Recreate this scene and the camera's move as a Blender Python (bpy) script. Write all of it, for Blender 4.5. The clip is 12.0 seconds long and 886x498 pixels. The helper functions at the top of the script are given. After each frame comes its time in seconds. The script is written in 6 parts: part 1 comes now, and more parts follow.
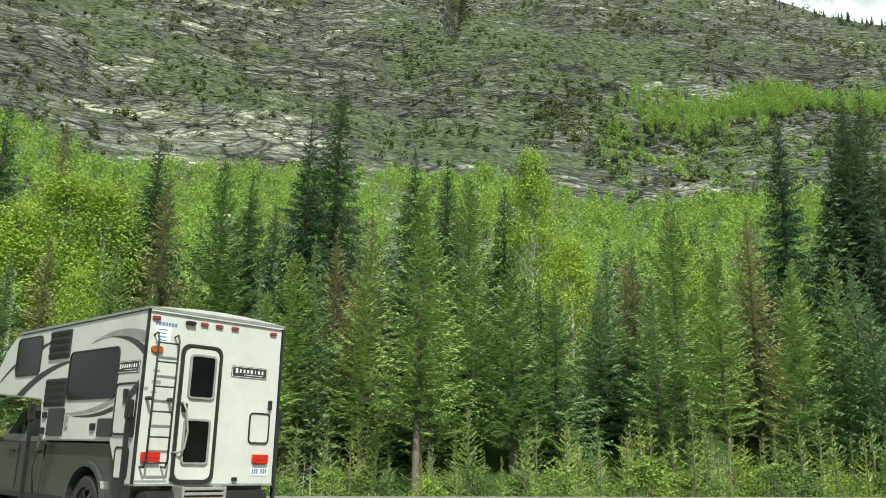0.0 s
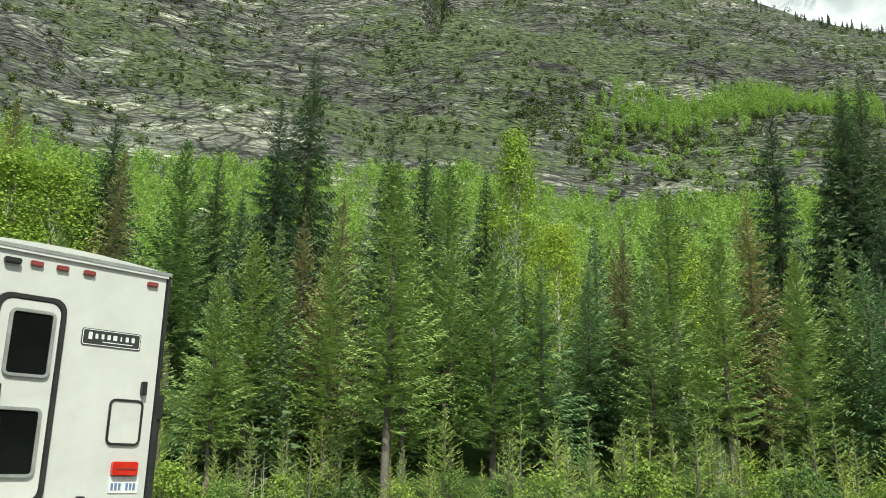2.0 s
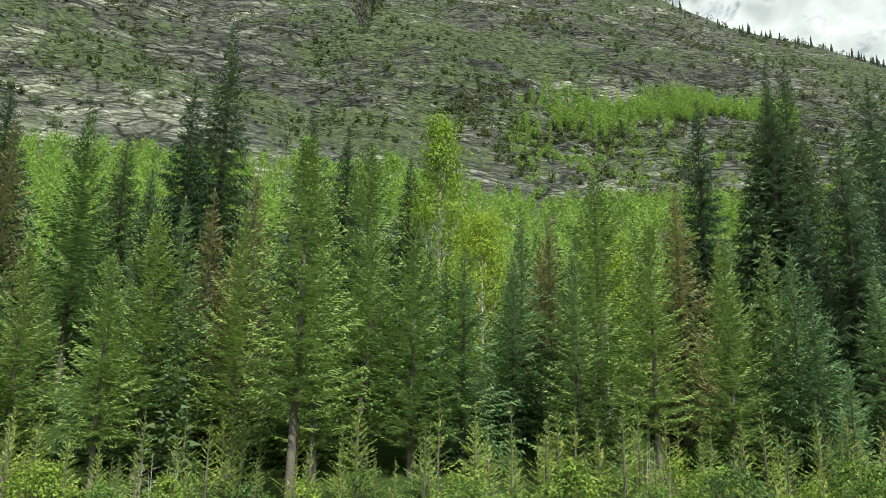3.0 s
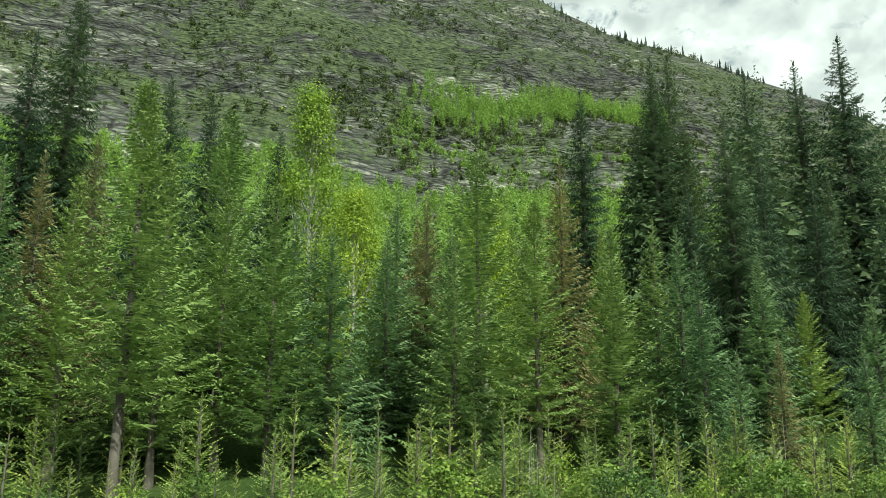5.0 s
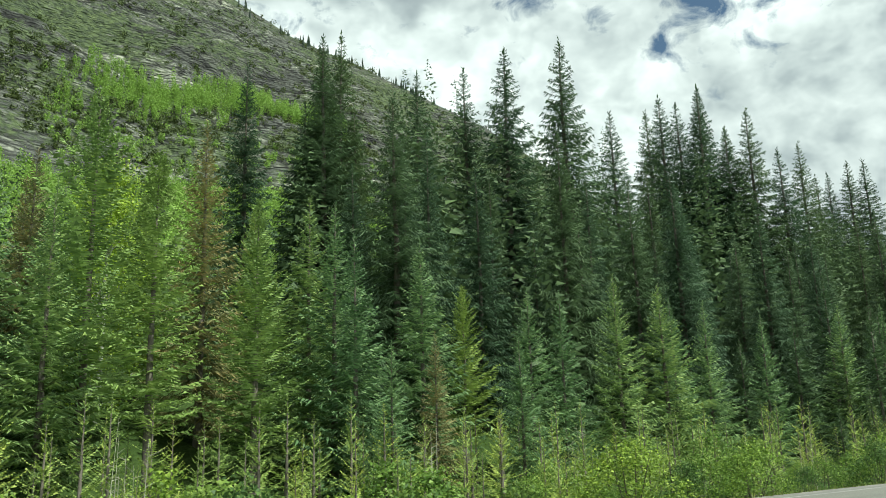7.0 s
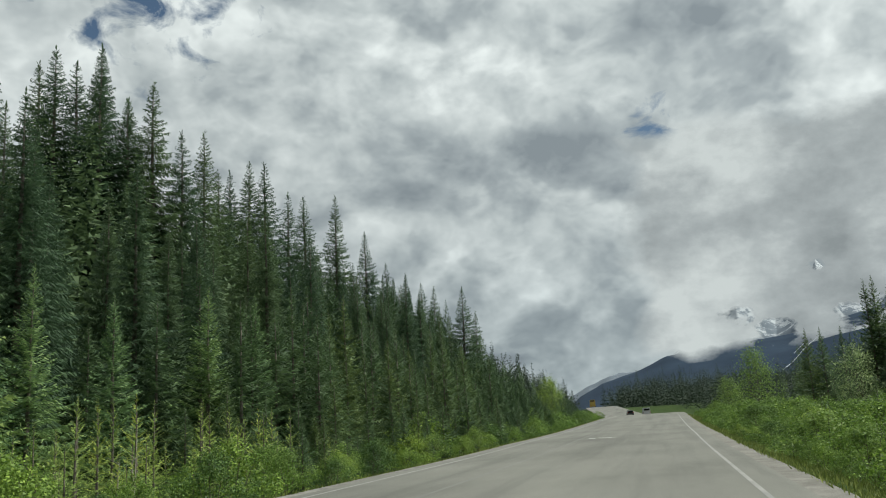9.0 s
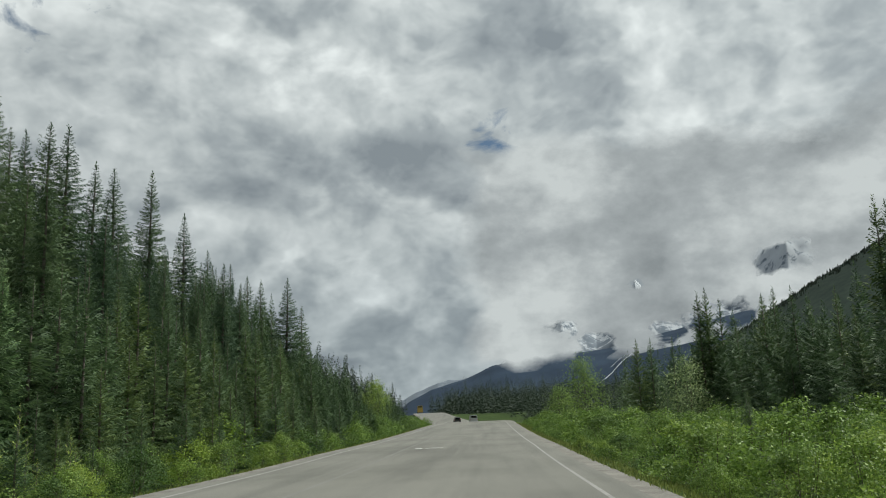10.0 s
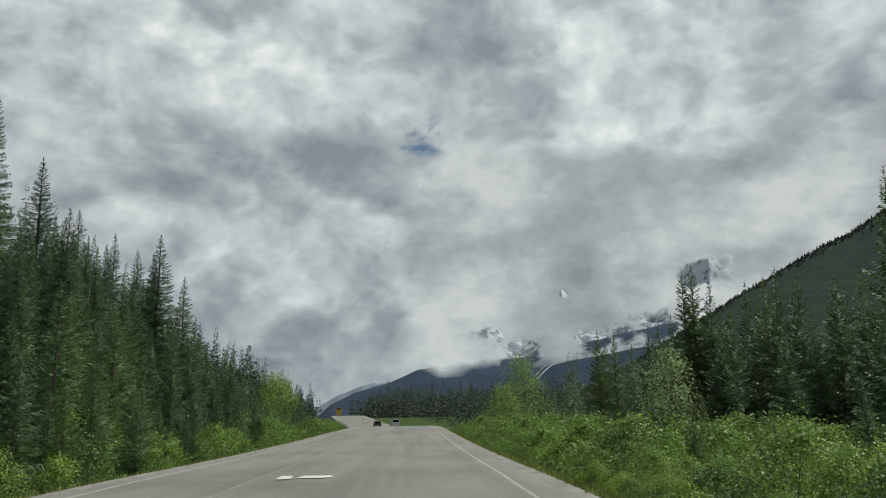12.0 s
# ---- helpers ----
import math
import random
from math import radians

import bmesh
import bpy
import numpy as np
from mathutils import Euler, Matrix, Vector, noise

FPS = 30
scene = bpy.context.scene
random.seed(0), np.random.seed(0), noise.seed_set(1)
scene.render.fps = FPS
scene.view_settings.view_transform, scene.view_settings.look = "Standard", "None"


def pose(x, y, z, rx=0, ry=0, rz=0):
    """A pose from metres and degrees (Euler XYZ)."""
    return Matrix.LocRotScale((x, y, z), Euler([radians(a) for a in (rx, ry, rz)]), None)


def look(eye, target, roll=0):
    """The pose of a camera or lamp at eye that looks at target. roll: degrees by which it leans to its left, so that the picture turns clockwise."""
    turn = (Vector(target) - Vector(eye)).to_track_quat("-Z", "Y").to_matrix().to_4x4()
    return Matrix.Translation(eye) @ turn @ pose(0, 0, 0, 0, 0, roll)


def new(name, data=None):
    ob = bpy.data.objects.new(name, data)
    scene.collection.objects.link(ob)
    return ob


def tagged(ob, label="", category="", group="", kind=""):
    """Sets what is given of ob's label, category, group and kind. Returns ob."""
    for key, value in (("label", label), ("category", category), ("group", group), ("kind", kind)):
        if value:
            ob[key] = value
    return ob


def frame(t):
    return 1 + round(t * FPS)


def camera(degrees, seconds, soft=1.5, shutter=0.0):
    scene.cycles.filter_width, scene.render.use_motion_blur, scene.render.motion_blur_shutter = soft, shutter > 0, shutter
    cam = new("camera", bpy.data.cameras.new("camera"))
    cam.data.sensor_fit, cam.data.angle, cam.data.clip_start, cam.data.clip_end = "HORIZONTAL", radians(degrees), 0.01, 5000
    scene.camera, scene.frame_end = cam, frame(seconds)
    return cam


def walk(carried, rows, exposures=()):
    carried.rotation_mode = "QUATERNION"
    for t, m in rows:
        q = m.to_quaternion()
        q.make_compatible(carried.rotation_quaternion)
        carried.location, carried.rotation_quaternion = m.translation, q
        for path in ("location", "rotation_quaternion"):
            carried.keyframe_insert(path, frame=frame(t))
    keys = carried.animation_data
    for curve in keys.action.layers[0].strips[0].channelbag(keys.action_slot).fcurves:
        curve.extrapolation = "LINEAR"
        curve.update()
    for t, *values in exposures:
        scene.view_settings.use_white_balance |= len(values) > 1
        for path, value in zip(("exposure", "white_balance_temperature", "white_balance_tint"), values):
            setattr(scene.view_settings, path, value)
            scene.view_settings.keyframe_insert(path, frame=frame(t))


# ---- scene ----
cam = camera(54.3, 12.0, 1.0)
METRES, EYE, TILT, LEAN, TURN = 57.0, 1.4, 0.0, 0.0, -1.3
ROWS = [
    (0.0, 0.0, 0.0, 0.0, -0.2, 14.15, -0.81),
    (0.5, -0.0, 0.0128, 0.0005, -0.3, 14.16, -0.82),
    (1.0, 0.0002, 0.0294, 0.0012, -0.47, 14.18, -0.88),
    (1.5, 0.0011, 0.0486, 0.0018, -0.77, 14.19, -0.96),
    (2.0, 0.0038, 0.0697, 0.0023, -1.59, 14.16, -1.01),
    (2.5, 0.0072, 0.0904, 0.0034, -3.74, 14.13, -0.94),
    (3.0, 0.0112, 0.1106, 0.0043, -6.58, 13.99, -0.85),
    (3.5, 0.0155, 0.1288, 0.005, -9.35, 13.89, -0.51),
    (5.5, 0.0359, 0.1901, 0.0073, -17.05, 13.75, 0.14),
    (6.0, 0.0458, 0.2091, 0.0082, -21.02, 13.73, 0.73),
    (6.5, 0.0615, 0.2307, 0.0096, -27.2, 13.75, 1.5),
    (7.0, 0.0848, 0.2544, 0.0104, -36.24, 13.73, 1.72),
    (7.5, 0.1161, 0.277, 0.0119, -46.96, 13.4, 2.39),
    (9.5, 0.321, 0.3352, 0.0157, -81.19, 11.95, 2.99),
    (10.0, 0.3959, 0.3412, 0.0172, -85.89, 11.89, 2.19),
    (10.5, 0.4813, 0.3457, 0.0185, -88.62, 11.86, 1.36),
    (11.0, 0.577, 0.3489, 0.0201, -89.78, 11.9, 1.15),
    (11.5, 0.6804, 0.3511, 0.0214, -90.42, 11.96, 0.96),
    (12.0, 0.7915, 0.3531, 0.0222, -90.95, 12.04, 0.87),
]
walk(cam, [(t, pose(0, 0, EYE, TILT, LEAN, TURN) @ pose(METRES * x, METRES * y, METRES * z, 90 + pitch, roll, yaw)) for t, x, y, z, yaw, pitch, roll in ROWS],
     exposures=[(0.0, 0.5, 6500, -3), (1.5, 0.47, 6500, -4), (2.5, 0.36, 6500, -3), (3.5, 0.30, 6470, -2), (5.5, 0.35, 6400, -11), (7.0, 0.40, 6250, -8), (9.5, -0.18, 6320, 2), (12.0, -0.2, 6320, 3)])

# ---- world and sun ----
SUN_ELEVATION, SUN_AZIMUTH = radians(51), radians(164)   # azimuth clockwise from +y


def build_world():
    world = bpy.data.worlds.new("sky")
    scene.world = world
    world.use_nodes = True
    nt = world.node_tree
    nt.nodes.clear()
    n, ln = nt.nodes.new, nt.links.new
    out = n("ShaderNodeOutputWorld")
    sky = n("ShaderNodeTexSky")
    sky.sky_type, sky.sun_disc = "NISHITA", False
    sky.sun_elevation, sky.sun_rotation = SUN_ELEVATION, SUN_AZIMUTH
    back_sky = n("ShaderNodeBackground")
    back_sky.inputs["Strength"].default_value = 0.07
    ln(sky.outputs[0], back_sky.inputs["Color"])
    co = n("ShaderNodeTexCoord")
    sep = n("ShaderNodeSeparateXYZ")
    ln(co.outputs["Generated"], sep.inputs[0])

    def math_node(op, a, b=None, clamp=False):
        m = n("ShaderNodeMath")
        m.operation, m.use_clamp = op, clamp
        for i, v in enumerate((a, b)):
            if v is None:
                continue
            if isinstance(v, (int, float)):
                m.inputs[i].default_value = v
            else:
                ln(v, m.inputs[i])
        return m.outputs[0]
    zc = math_node("MAXIMUM", sep.outputs[2], 0.0)
    comb = n("ShaderNodeVectorMath")
    comb.operation = "MULTIPLY"
    comb.inputs[1].default_value = (1.8, 1.8, 2.5)
    ln(co.outputs["Generated"], comb.inputs[0])

    def fbm(scale, detail, rough, shift, distortion=0.0):
        mp = n("ShaderNodeMapping")
        mp.inputs["Location"].default_value = shift
        ln(comb.outputs[0], mp.inputs["Vector"])
        t = n("ShaderNodeTexNoise")
        t.inputs["Scale"].default_value, t.inputs["Detail"].default_value = scale, detail
        t.inputs["Roughness"].default_value, t.inputs["Distortion"].default_value = rough, distortion
        ln(mp.outputs[0], t.inputs["Vector"])
        return t.outputs[0]

    def ramp(v, stops):
        r = n("ShaderNodeValToRGB")
        els = r.color_ramp.elements
        while len(els) < len(stops):
            els.new(0.5)
        for e, (p, c) in zip(els, stops):
            e.position, e.color = p, (*c, 1)
        ln(v, r.inputs[0])
        return r.outputs[0]
    # billows lit from above and from the south: density here against density towards the light
    big = fbm(1.5, 4.0, 0.5, (3.1, 1.7, 0), 0.1)
    fine = fbm(6.5, 7.0, 0.55, (0.4, 5.2, 0), 0.1)
    a1, a2 = fbm(1.9, 9.0, 0.5, (8.3, 4.1, 0), 0.1), fbm(1.9, 9.0, 0.5, (8.225, 4.07, 0), 0.1)

    def billow(scale, shift):
        """Rounded heads upon rounded heads, their outlines stirred a little."""
        mp = n("ShaderNodeMapping")
        mp.inputs["Location"].default_value = shift
        ln(comb.outputs[0], mp.inputs["Vector"])
        stir = n("ShaderNodeTexNoise")
        stir.inputs["Scale"].default_value, stir.inputs["Detail"].default_value = scale * 1.6, 4.0
        ln(mp.outputs[0], stir.inputs["Vector"])
        amount = n("ShaderNodeVectorMath")
        amount.operation = "SCALE"
        amount.inputs["Scale"].default_value = 0.55 / scale
        ln(stir.outputs["Color"], amount.inputs[0])
        moved = n("ShaderNodeVectorMath")
        ln(mp.outputs[0], moved.inputs[0]), ln(amount.outputs[0], moved.inputs[1])
        v = n("ShaderNodeTexVoronoi")
        v.feature = "SMOOTH_F1"
        v.inputs["Scale"].default_value, v.inputs["Detail"].default_value = scale, 4.0
        v.inputs["Roughness"].default_value, v.inputs["Smoothness"].default_value = 0.5, 0.6
        ln(moved.outputs[0], v.inputs["Vector"])
        return v.outputs["Distance"]
    b1, b2 = billow(3.4, (2.3, 6.6, 0)), billow(3.4, (2.255, 6.58, 0))
    mix = math_node("ADD", math_node("MULTIPLY", math_node("SUBTRACT", a1, a2), 2.0), math_node("MULTIPLY", math_node("SUBTRACT", b2, b1), 1.3))
    mix = math_node("ADD", mix, math_node("MULTIPLY", math_node("SUBTRACT", 0.5, big), 0.62))
    mix = math_node("ADD", mix, math_node("MULTIPLY", math_node("SUBTRACT", 0.5, a1), 0.5))
    # nearer dark masses with clear edges before the brighter cloud
    edge = math_node("ADD", a1, math_node("MULTIPLY", b1, -0.16))
    mass = ramp(edge, [(0.395, (1, 1, 1)), (0.455, (0, 0, 0))])
    mix = math_node("ADD", mix, math_node("MULTIPLY", mass, 0.14))
    mix = math_node("ADD", mix, 0.42)
    # larger dark bellies and bright heads of the clouds to the east
    flat = n("ShaderNodeVectorMath")
    flat.operation = "MULTIPLY"
    flat.inputs[1].default_value = (1, 1, 1.9)
    ln(co.outputs["Generated"], flat.inputs[0])
    for az, el, size, amount in ((83.0, 17.0, 0.13, -0.23), (87.2, 18.0, 0.09, -0.19), (78.8, 16.2, 0.09, -0.12), (93.0, 25.5, 0.14, -0.08), (104.5, 21.0, 0.11, -0.07),
                                 (83.4, 6.2, 0.14, -0.12), (69.9, 26.0, 0.12, -0.11), (96.5, 14.2, 0.08, -0.10), (91.3, 6.2, 0.08, -0.11), (111.0, 20.0, 0.12, -0.09), (75.0, 18.5, 0.08, -0.07),
                                 (79.6, 22.3, 0.07, 0.22), (90.6, 16.9, 0.055, 0.27), (88.2, 20.4, 0.05, 0.21), (103.0, 17.9, 0.08, 0.16), (109.5, 14.2, 0.07, 0.26), (74.1, 24.7, 0.08, 0.19),
                                 (82.2, 12.0, 0.10, 0.13), (91.3, 11.8, 0.11, 0.11), (66.8, 21.5, 0.10, 0.18), (93.1, 14.6, 0.05, 0.13), (81.0, 9.4, 0.05, 0.19), (97.0, 18.0, 0.07, 0.10)):
        e, q = radians(el), radians(az)
        far = n("ShaderNodeVectorMath")
        far.operation = "DISTANCE"
        far.inputs[1].default_value = (math.cos(e) * math.sin(q), math.cos(e) * math.cos(q), 1.9 * math.sin(e))
        ln(flat.outputs[0], far.inputs[0])
        wob = math_node("ADD", far.outputs["Value"], math_node("MULTIPLY", math_node("SUBTRACT", fine, 0.5), 0.25))
        near = math_node("SUBTRACT", 1.0, math_node("DIVIDE", wob, size), True)
        mix = math_node("ADD", mix, math_node("MULTIPLY", near, 1.25 * amount))
    mix = math_node("ADD", math_node("MULTIPLY", mix, 0.72), 0.115)
    cloud = ramp(mix, [(0.02, (0.22, 0.24, 0.265)), (0.30, (0.34, 0.36, 0.38)), (0.47, (0.46, 0.476, 0.488)), (0.62, (0.57, 0.58, 0.588)), (0.78, (0.71, 0.715, 0.718)), (0.98, (0.86, 0.86, 0.855))])
    low = ramp(zc, [(0.0, (0.62, 0.665, 0.70)), (0.13, (0.82, 0.845, 0.865)), (0.26, (1, 1, 1))])
    tint = n("ShaderNodeMix")
    tint.data_type, tint.blend_type = "RGBA", "MULTIPLY"
    tint.inputs[0].default_value = 1.0
    ln(cloud, tint.inputs[6]), ln(low, tint.inputs[7])
    cloud = tint.outputs[2]
    # the sun behind the thin cloud on that side makes it brighter
    sun_dir = Vector((math.sin(SUN_AZIMUTH), math.cos(SUN_AZIMUTH), 0.6)).normalized()
    dot = n("ShaderNodeVectorMath")
    dot.operation = "DOT_PRODUCT"
    dot.inputs[1].default_value = sun_dir
    ln(co.outputs["Generated"], dot.inputs[0])
    glow = math_node("ADD", 1.0, math_node("MULTIPLY", math_node("MAXIMUM", dot.outputs["Value"], 0.0), 0.5))
    # broken to the north-east, thick to the east
    north = n("ShaderNodeVectorMath")
    north.operation = "DOT_PRODUCT"
    north.inputs[1].default_value = (0.35, 0.93, 0.12)
    ln(co.outputs["Generated"], north.inputs[0])
    lift = math_node("ADD", glow, math_node("MULTIPLY", math_node("MAXIMUM", north.outputs["Value"], 0.0), 0.26))
    back_cloud = n("ShaderNodeBackground")
    ln(cloud, back_cloud.inputs["Color"]), ln(lift, back_cloud.inputs["Strength"])
    # small gaps of blue
    nearest = None
    for az, el, size in ((91.0, 18.7, 0.017), (44.5, 29.6, 0.020), (49.5, 28.0, 0.012), (57.0, 28.0, 0.036), (53.4, 25.6, 0.010), (60.2, 27.4, 0.028), (350.0, 50.0, 0.3), (230.0, 60.0, 0.35)):
        e, q = radians(el), radians(az)
        far = n("ShaderNodeVectorMath")
        far.operation = "DISTANCE"
        far.inputs[1].default_value = (math.cos(e) * math.sin(q), math.cos(e) * math.cos(q), math.sin(e))
        ln(co.outputs["Generated"], far.inputs[0])
        rel = math_node("DIVIDE", far.outputs["Value"], size)
        nearest = rel if nearest is None else math_node("MINIMUM", nearest, rel)
    ragged = math_node("ADD", nearest, math_node("MULTIPLY", math_node("SUBTRACT", fbm(11.0, 9.0, 0.6, (7.3, 2.9, 0), 0.5), 0.26), 9.0))
    cover = ramp(math_node("MULTIPLY", ragged, 0.25), [(0.50, (0, 0, 0)), (0.92, (1, 1, 1))])
    ms = n("ShaderNodeMixShader")
    ln(cover, ms.inputs[0]), ln(back_sky.outputs[0], ms.inputs[1]), ln(back_cloud.outputs[0], ms.inputs[2])
    ln(ms.outputs[0], out.inputs[0])


build_world()
sun = new("sun", bpy.data.lights.new("sun", "SUN"))
sun.data.energy, sun.data.angle, sun.data.color = 5.0, radians(1.0), (1.0, 0.95, 0.86)
sun.matrix_basis = look((0, 0, 0), (-math.sin(SUN_AZIMUTH) * math.cos(SUN_ELEVATION), -math.cos(SUN_AZIMUTH) * math.cos(SUN_ELEVATION), -math.sin(SUN_ELEVATION)))


# ---- materials ----
def blank(name):
    m = bpy.data.materials.new(name)
    m.use_nodes = True
    return m, m.node_tree, m.node_tree.nodes["Principled BSDF"]


def noise_fac(nt, scale, detail=4.0, rough=0.55, stretch=(1, 1, 1), space="Object", distortion=0.0):
    co, mp, t = nt.nodes.new("ShaderNodeTexCoord"), nt.nodes.new("ShaderNodeMapping"), nt.nodes.new("ShaderNodeTexNoise")
    mp.inputs["Scale"].default_value = stretch
    t.inputs["Scale"].default_value, t.inputs["Detail"].default_value = scale, detail
    t.inputs["Roughness"].default_value, t.inputs["Distortion"].default_value = rough, distortion
    nt.links.new(co.outputs[space], mp.inputs[0]), nt.links.new(mp.outputs[0], t.inputs["Vector"])
    return t.outputs[0]


def ramp_of(nt, value, stops):
    r = nt.nodes.new("ShaderNodeValToRGB")
    els = r.color_ramp.elements
    while len(els) < len(stops):
        els.new(0.5)
    for e, (p, c) in zip(els, stops):
        e.position, e.color = p, (*c, 1)
    nt.links.new(value, r.inputs[0])
    return r.outputs[0]


def mix_rgb(nt, fac, a, b, mode="MIX"):
    m = nt.nodes.new("ShaderNodeMix")
    m.data_type, m.blend_type = "RGBA", mode
    for key, v in ((0, fac), (6, a), (7, b)):
        if isinstance(v, tuple):
            m.inputs[key].default_value = (*v, 1)
        elif isinstance(v, (int, float)):
            m.inputs[key].default_value = v
        else:
            nt.links.new(v, m.inputs[key])
    return m.outputs[2]


def bump_of(nt, bsdf, height, strength, distance):
    b = nt.nodes.new("ShaderNodeBump")
    b.inputs["Strength"].default_value, b.inputs["Distance"].default_value = strength, distance
    nt.links.new(height, b.inputs["Height"]), nt.links.new(b.outputs[0], bsdf.inputs["Normal"])


def surface(name, c1, c2, scale=3.0, rough=0.6, metal=0.0, bump=0.0, fine=40.0, dirt=0.25, coat=0.0):
    """Two-scale surface: large patches between two colours, fine grain and a little relief."""
    m, nt, b = blank(name)
    big, small = noise_fac(nt, scale), noise_fac(nt, fine, 3.0)
    col = ramp_of(nt, big, [(0.35, c1), (0.65, c2)])
    grain = ramp_of(nt, small, [(0.3, (1 - dirt,) * 3), (0.7, (1.0,) * 3)])
    nt.links.new(mix_rgb(nt, 1.0, col, grain, "MULTIPLY"), b.inputs["Base Color"])
    rr = nt.nodes.new("ShaderNodeMapRange")
    rr.inputs["To Min"].default_value, rr.inputs["To Max"].default_value = max(0.02, rough - 0.08), min(1, rough + 0.08)
    nt.links.new(big, rr.inputs[0]), nt.links.new(rr.outputs[0], b.inputs["Roughness"])
    b.inputs["Metallic"].default_value, b.inputs["Coat Weight"].default_value = metal, coat
    if bump:
        bump_of(nt, b, small, 0.6, bump)
    return m


def foliage(name, dark, light, tip, rough=0.6, through_light=0.25, patch_size=0.9, vary=1.0):
    """Leaves or needles: each sprig and each tree a little different, some light passing through."""
    m, nt, b = blank(name)
    geo, info = nt.nodes.new("ShaderNodeNewGeometry"), nt.nodes.new("ShaderNodeObjectInfo")
    mid = tuple(0.5 * (p + q) for p, q in zip(dark, light))
    isle = ramp_of(nt, geo.outputs["Random Per Island"], [(0.0, dark), (0.3, mid), (0.65, light), (1.0, tuple(0.25 * p + 0.75 * q for p, q in zip(light, tip)))])
    tree = ramp_of(nt, info.outputs["Random"], [(0.0, (0.72, 0.78, 0.8)), (0.5, (1, 1, 1)), (1.0, (1.25, 1.14, 0.9))])
    patch = ramp_of(nt, noise_fac(nt, patch_size, 3.0), [(0.3, (0.78 ** vary, 0.8 ** vary, 0.8 ** vary)), (0.7, (1.15 ** vary, 1.12 ** vary, 1.0))])
    col = mix_rgb(nt, 1.0, mix_rgb(nt, 1.0, isle, tree, "MULTIPLY"), patch, "MULTIPLY")
    nt.links.new(col, b.inputs["Base Color"])
    b.inputs["Roughness"].default_value, b.inputs["Specular IOR Level"].default_value = rough, 0.25
    tr, ms = nt.nodes.new("ShaderNodeBsdfTranslucent"), nt.nodes.new("ShaderNodeMixShader")
    nt.links.new(col, tr.inputs[0])
    ms.inputs[0].default_value = through_light
    nt.links.new(b.outputs[0], ms.inputs[1]), nt.links.new(tr.outputs[0], ms.inputs[2])
    nt.links.new(ms.outputs[0], nt.nodes["Material Output"].inputs[0])
    return m


M_BARK = surface("bark", (0.10, 0.085, 0.07), (0.19, 0.165, 0.14), 2.0, 0.9, bump=0.02, fine=30)
M_ASPEN_BARK = surface("aspen_bark", (0.42, 0.42, 0.37), (0.6, 0.6, 0.54), 4.0, 0.8, bump=0.005, fine=18, dirt=0.5)
M_SPRUCE_DARK = foliage("needles_dark", (0.058, 0.096, 0.056), (0.090, 0.146, 0.084), (0.122, 0.190, 0.106), 0.6, 0.28)
M_SPRUCE = foliage("needles_green", (0.098, 0.166, 0.078), (0.176, 0.280, 0.126), (0.335, 0.450, 0.210), 0.6, 0.28)
# Darker copy of needles_green; dimmer light on the eastern trees is in the colour.
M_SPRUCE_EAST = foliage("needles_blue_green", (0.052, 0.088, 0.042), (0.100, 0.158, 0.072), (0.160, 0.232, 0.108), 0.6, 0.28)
M_PINE = foliage("needles_yellow_green", (0.118, 0.186, 0.062), (0.214, 0.318, 0.102), (0.30, 0.41, 0.15), 0.6, 0.28)
M_RUSTY = foliage("needles_rusty", (0.138, 0.162, 0.084), (0.222, 0.228, 0.114), (0.324, 0.252, 0.132), 0.6, 0.28)
M_SAPLING = foliage("needles_fresh", (0.19, 0.27, 0.076), (0.34, 0.44, 0.118), (0.54, 0.62, 0.20), 0.6, 0.3)
M_ASPEN = foliage("aspen_leaves", (0.17, 0.27, 0.04), (0.30, 0.43, 0.065), (0.44, 0.56, 0.11), 0.5, 0.42)
M_SHRUB = foliage("willow_leaves", (0.077, 0.138, 0.032), (0.199, 0.320, 0.064), (0.373, 0.504, 0.134), 0.5, 0.35, 0.5, 1.7)
M_SHRUB_DEEP = foliage("alder_leaves", (0.045, 0.088, 0.028), (0.100, 0.180, 0.050), (0.190, 0.290, 0.085), 0.5, 0.3, 0.5, 1.7)
M_BUSH_PALE = foliage("pale_leaves", (0.150, 0.226, 0.105), (0.280, 0.375, 0.190), (0.48, 0.57, 0.37), 0.5, 0.5)
M_ROUND_LEAF = foliage("fresh_round_leaves", (0.12, 0.20, 0.05), (0.22, 0.33, 0.075), (0.34, 0.45, 0.13), 0.5, 0.4)
# Leaf green with a little blue added: haze of distance in the colour.
M_FAR_ASPEN = foliage("far_aspen_leaves", (0.220, 0.355, 0.076), (0.300, 0.450, 0.098), (0.37, 0.51, 0.130), 0.6, 0.4)
# Darker than the nearer spruces: dimness of the far woods put into the colour.
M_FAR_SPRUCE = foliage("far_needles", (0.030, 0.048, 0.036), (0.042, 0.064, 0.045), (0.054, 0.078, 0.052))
M_MOUNTAIN_BUSH = foliage("mountain_bush_leaves", (0.040, 0.062, 0.026), (0.075, 0.108, 0.040), (0.13, 0.17, 0.062))
M_GRASS = foliage("grass_blades", (0.09, 0.13, 0.04), (0.17, 0.22, 0.065), (0.27, 0.32, 0.12))
M_STEM = surface("twig", (0.07, 0.06, 0.042), (0.13, 0.115, 0.08), 5.0, 0.85)


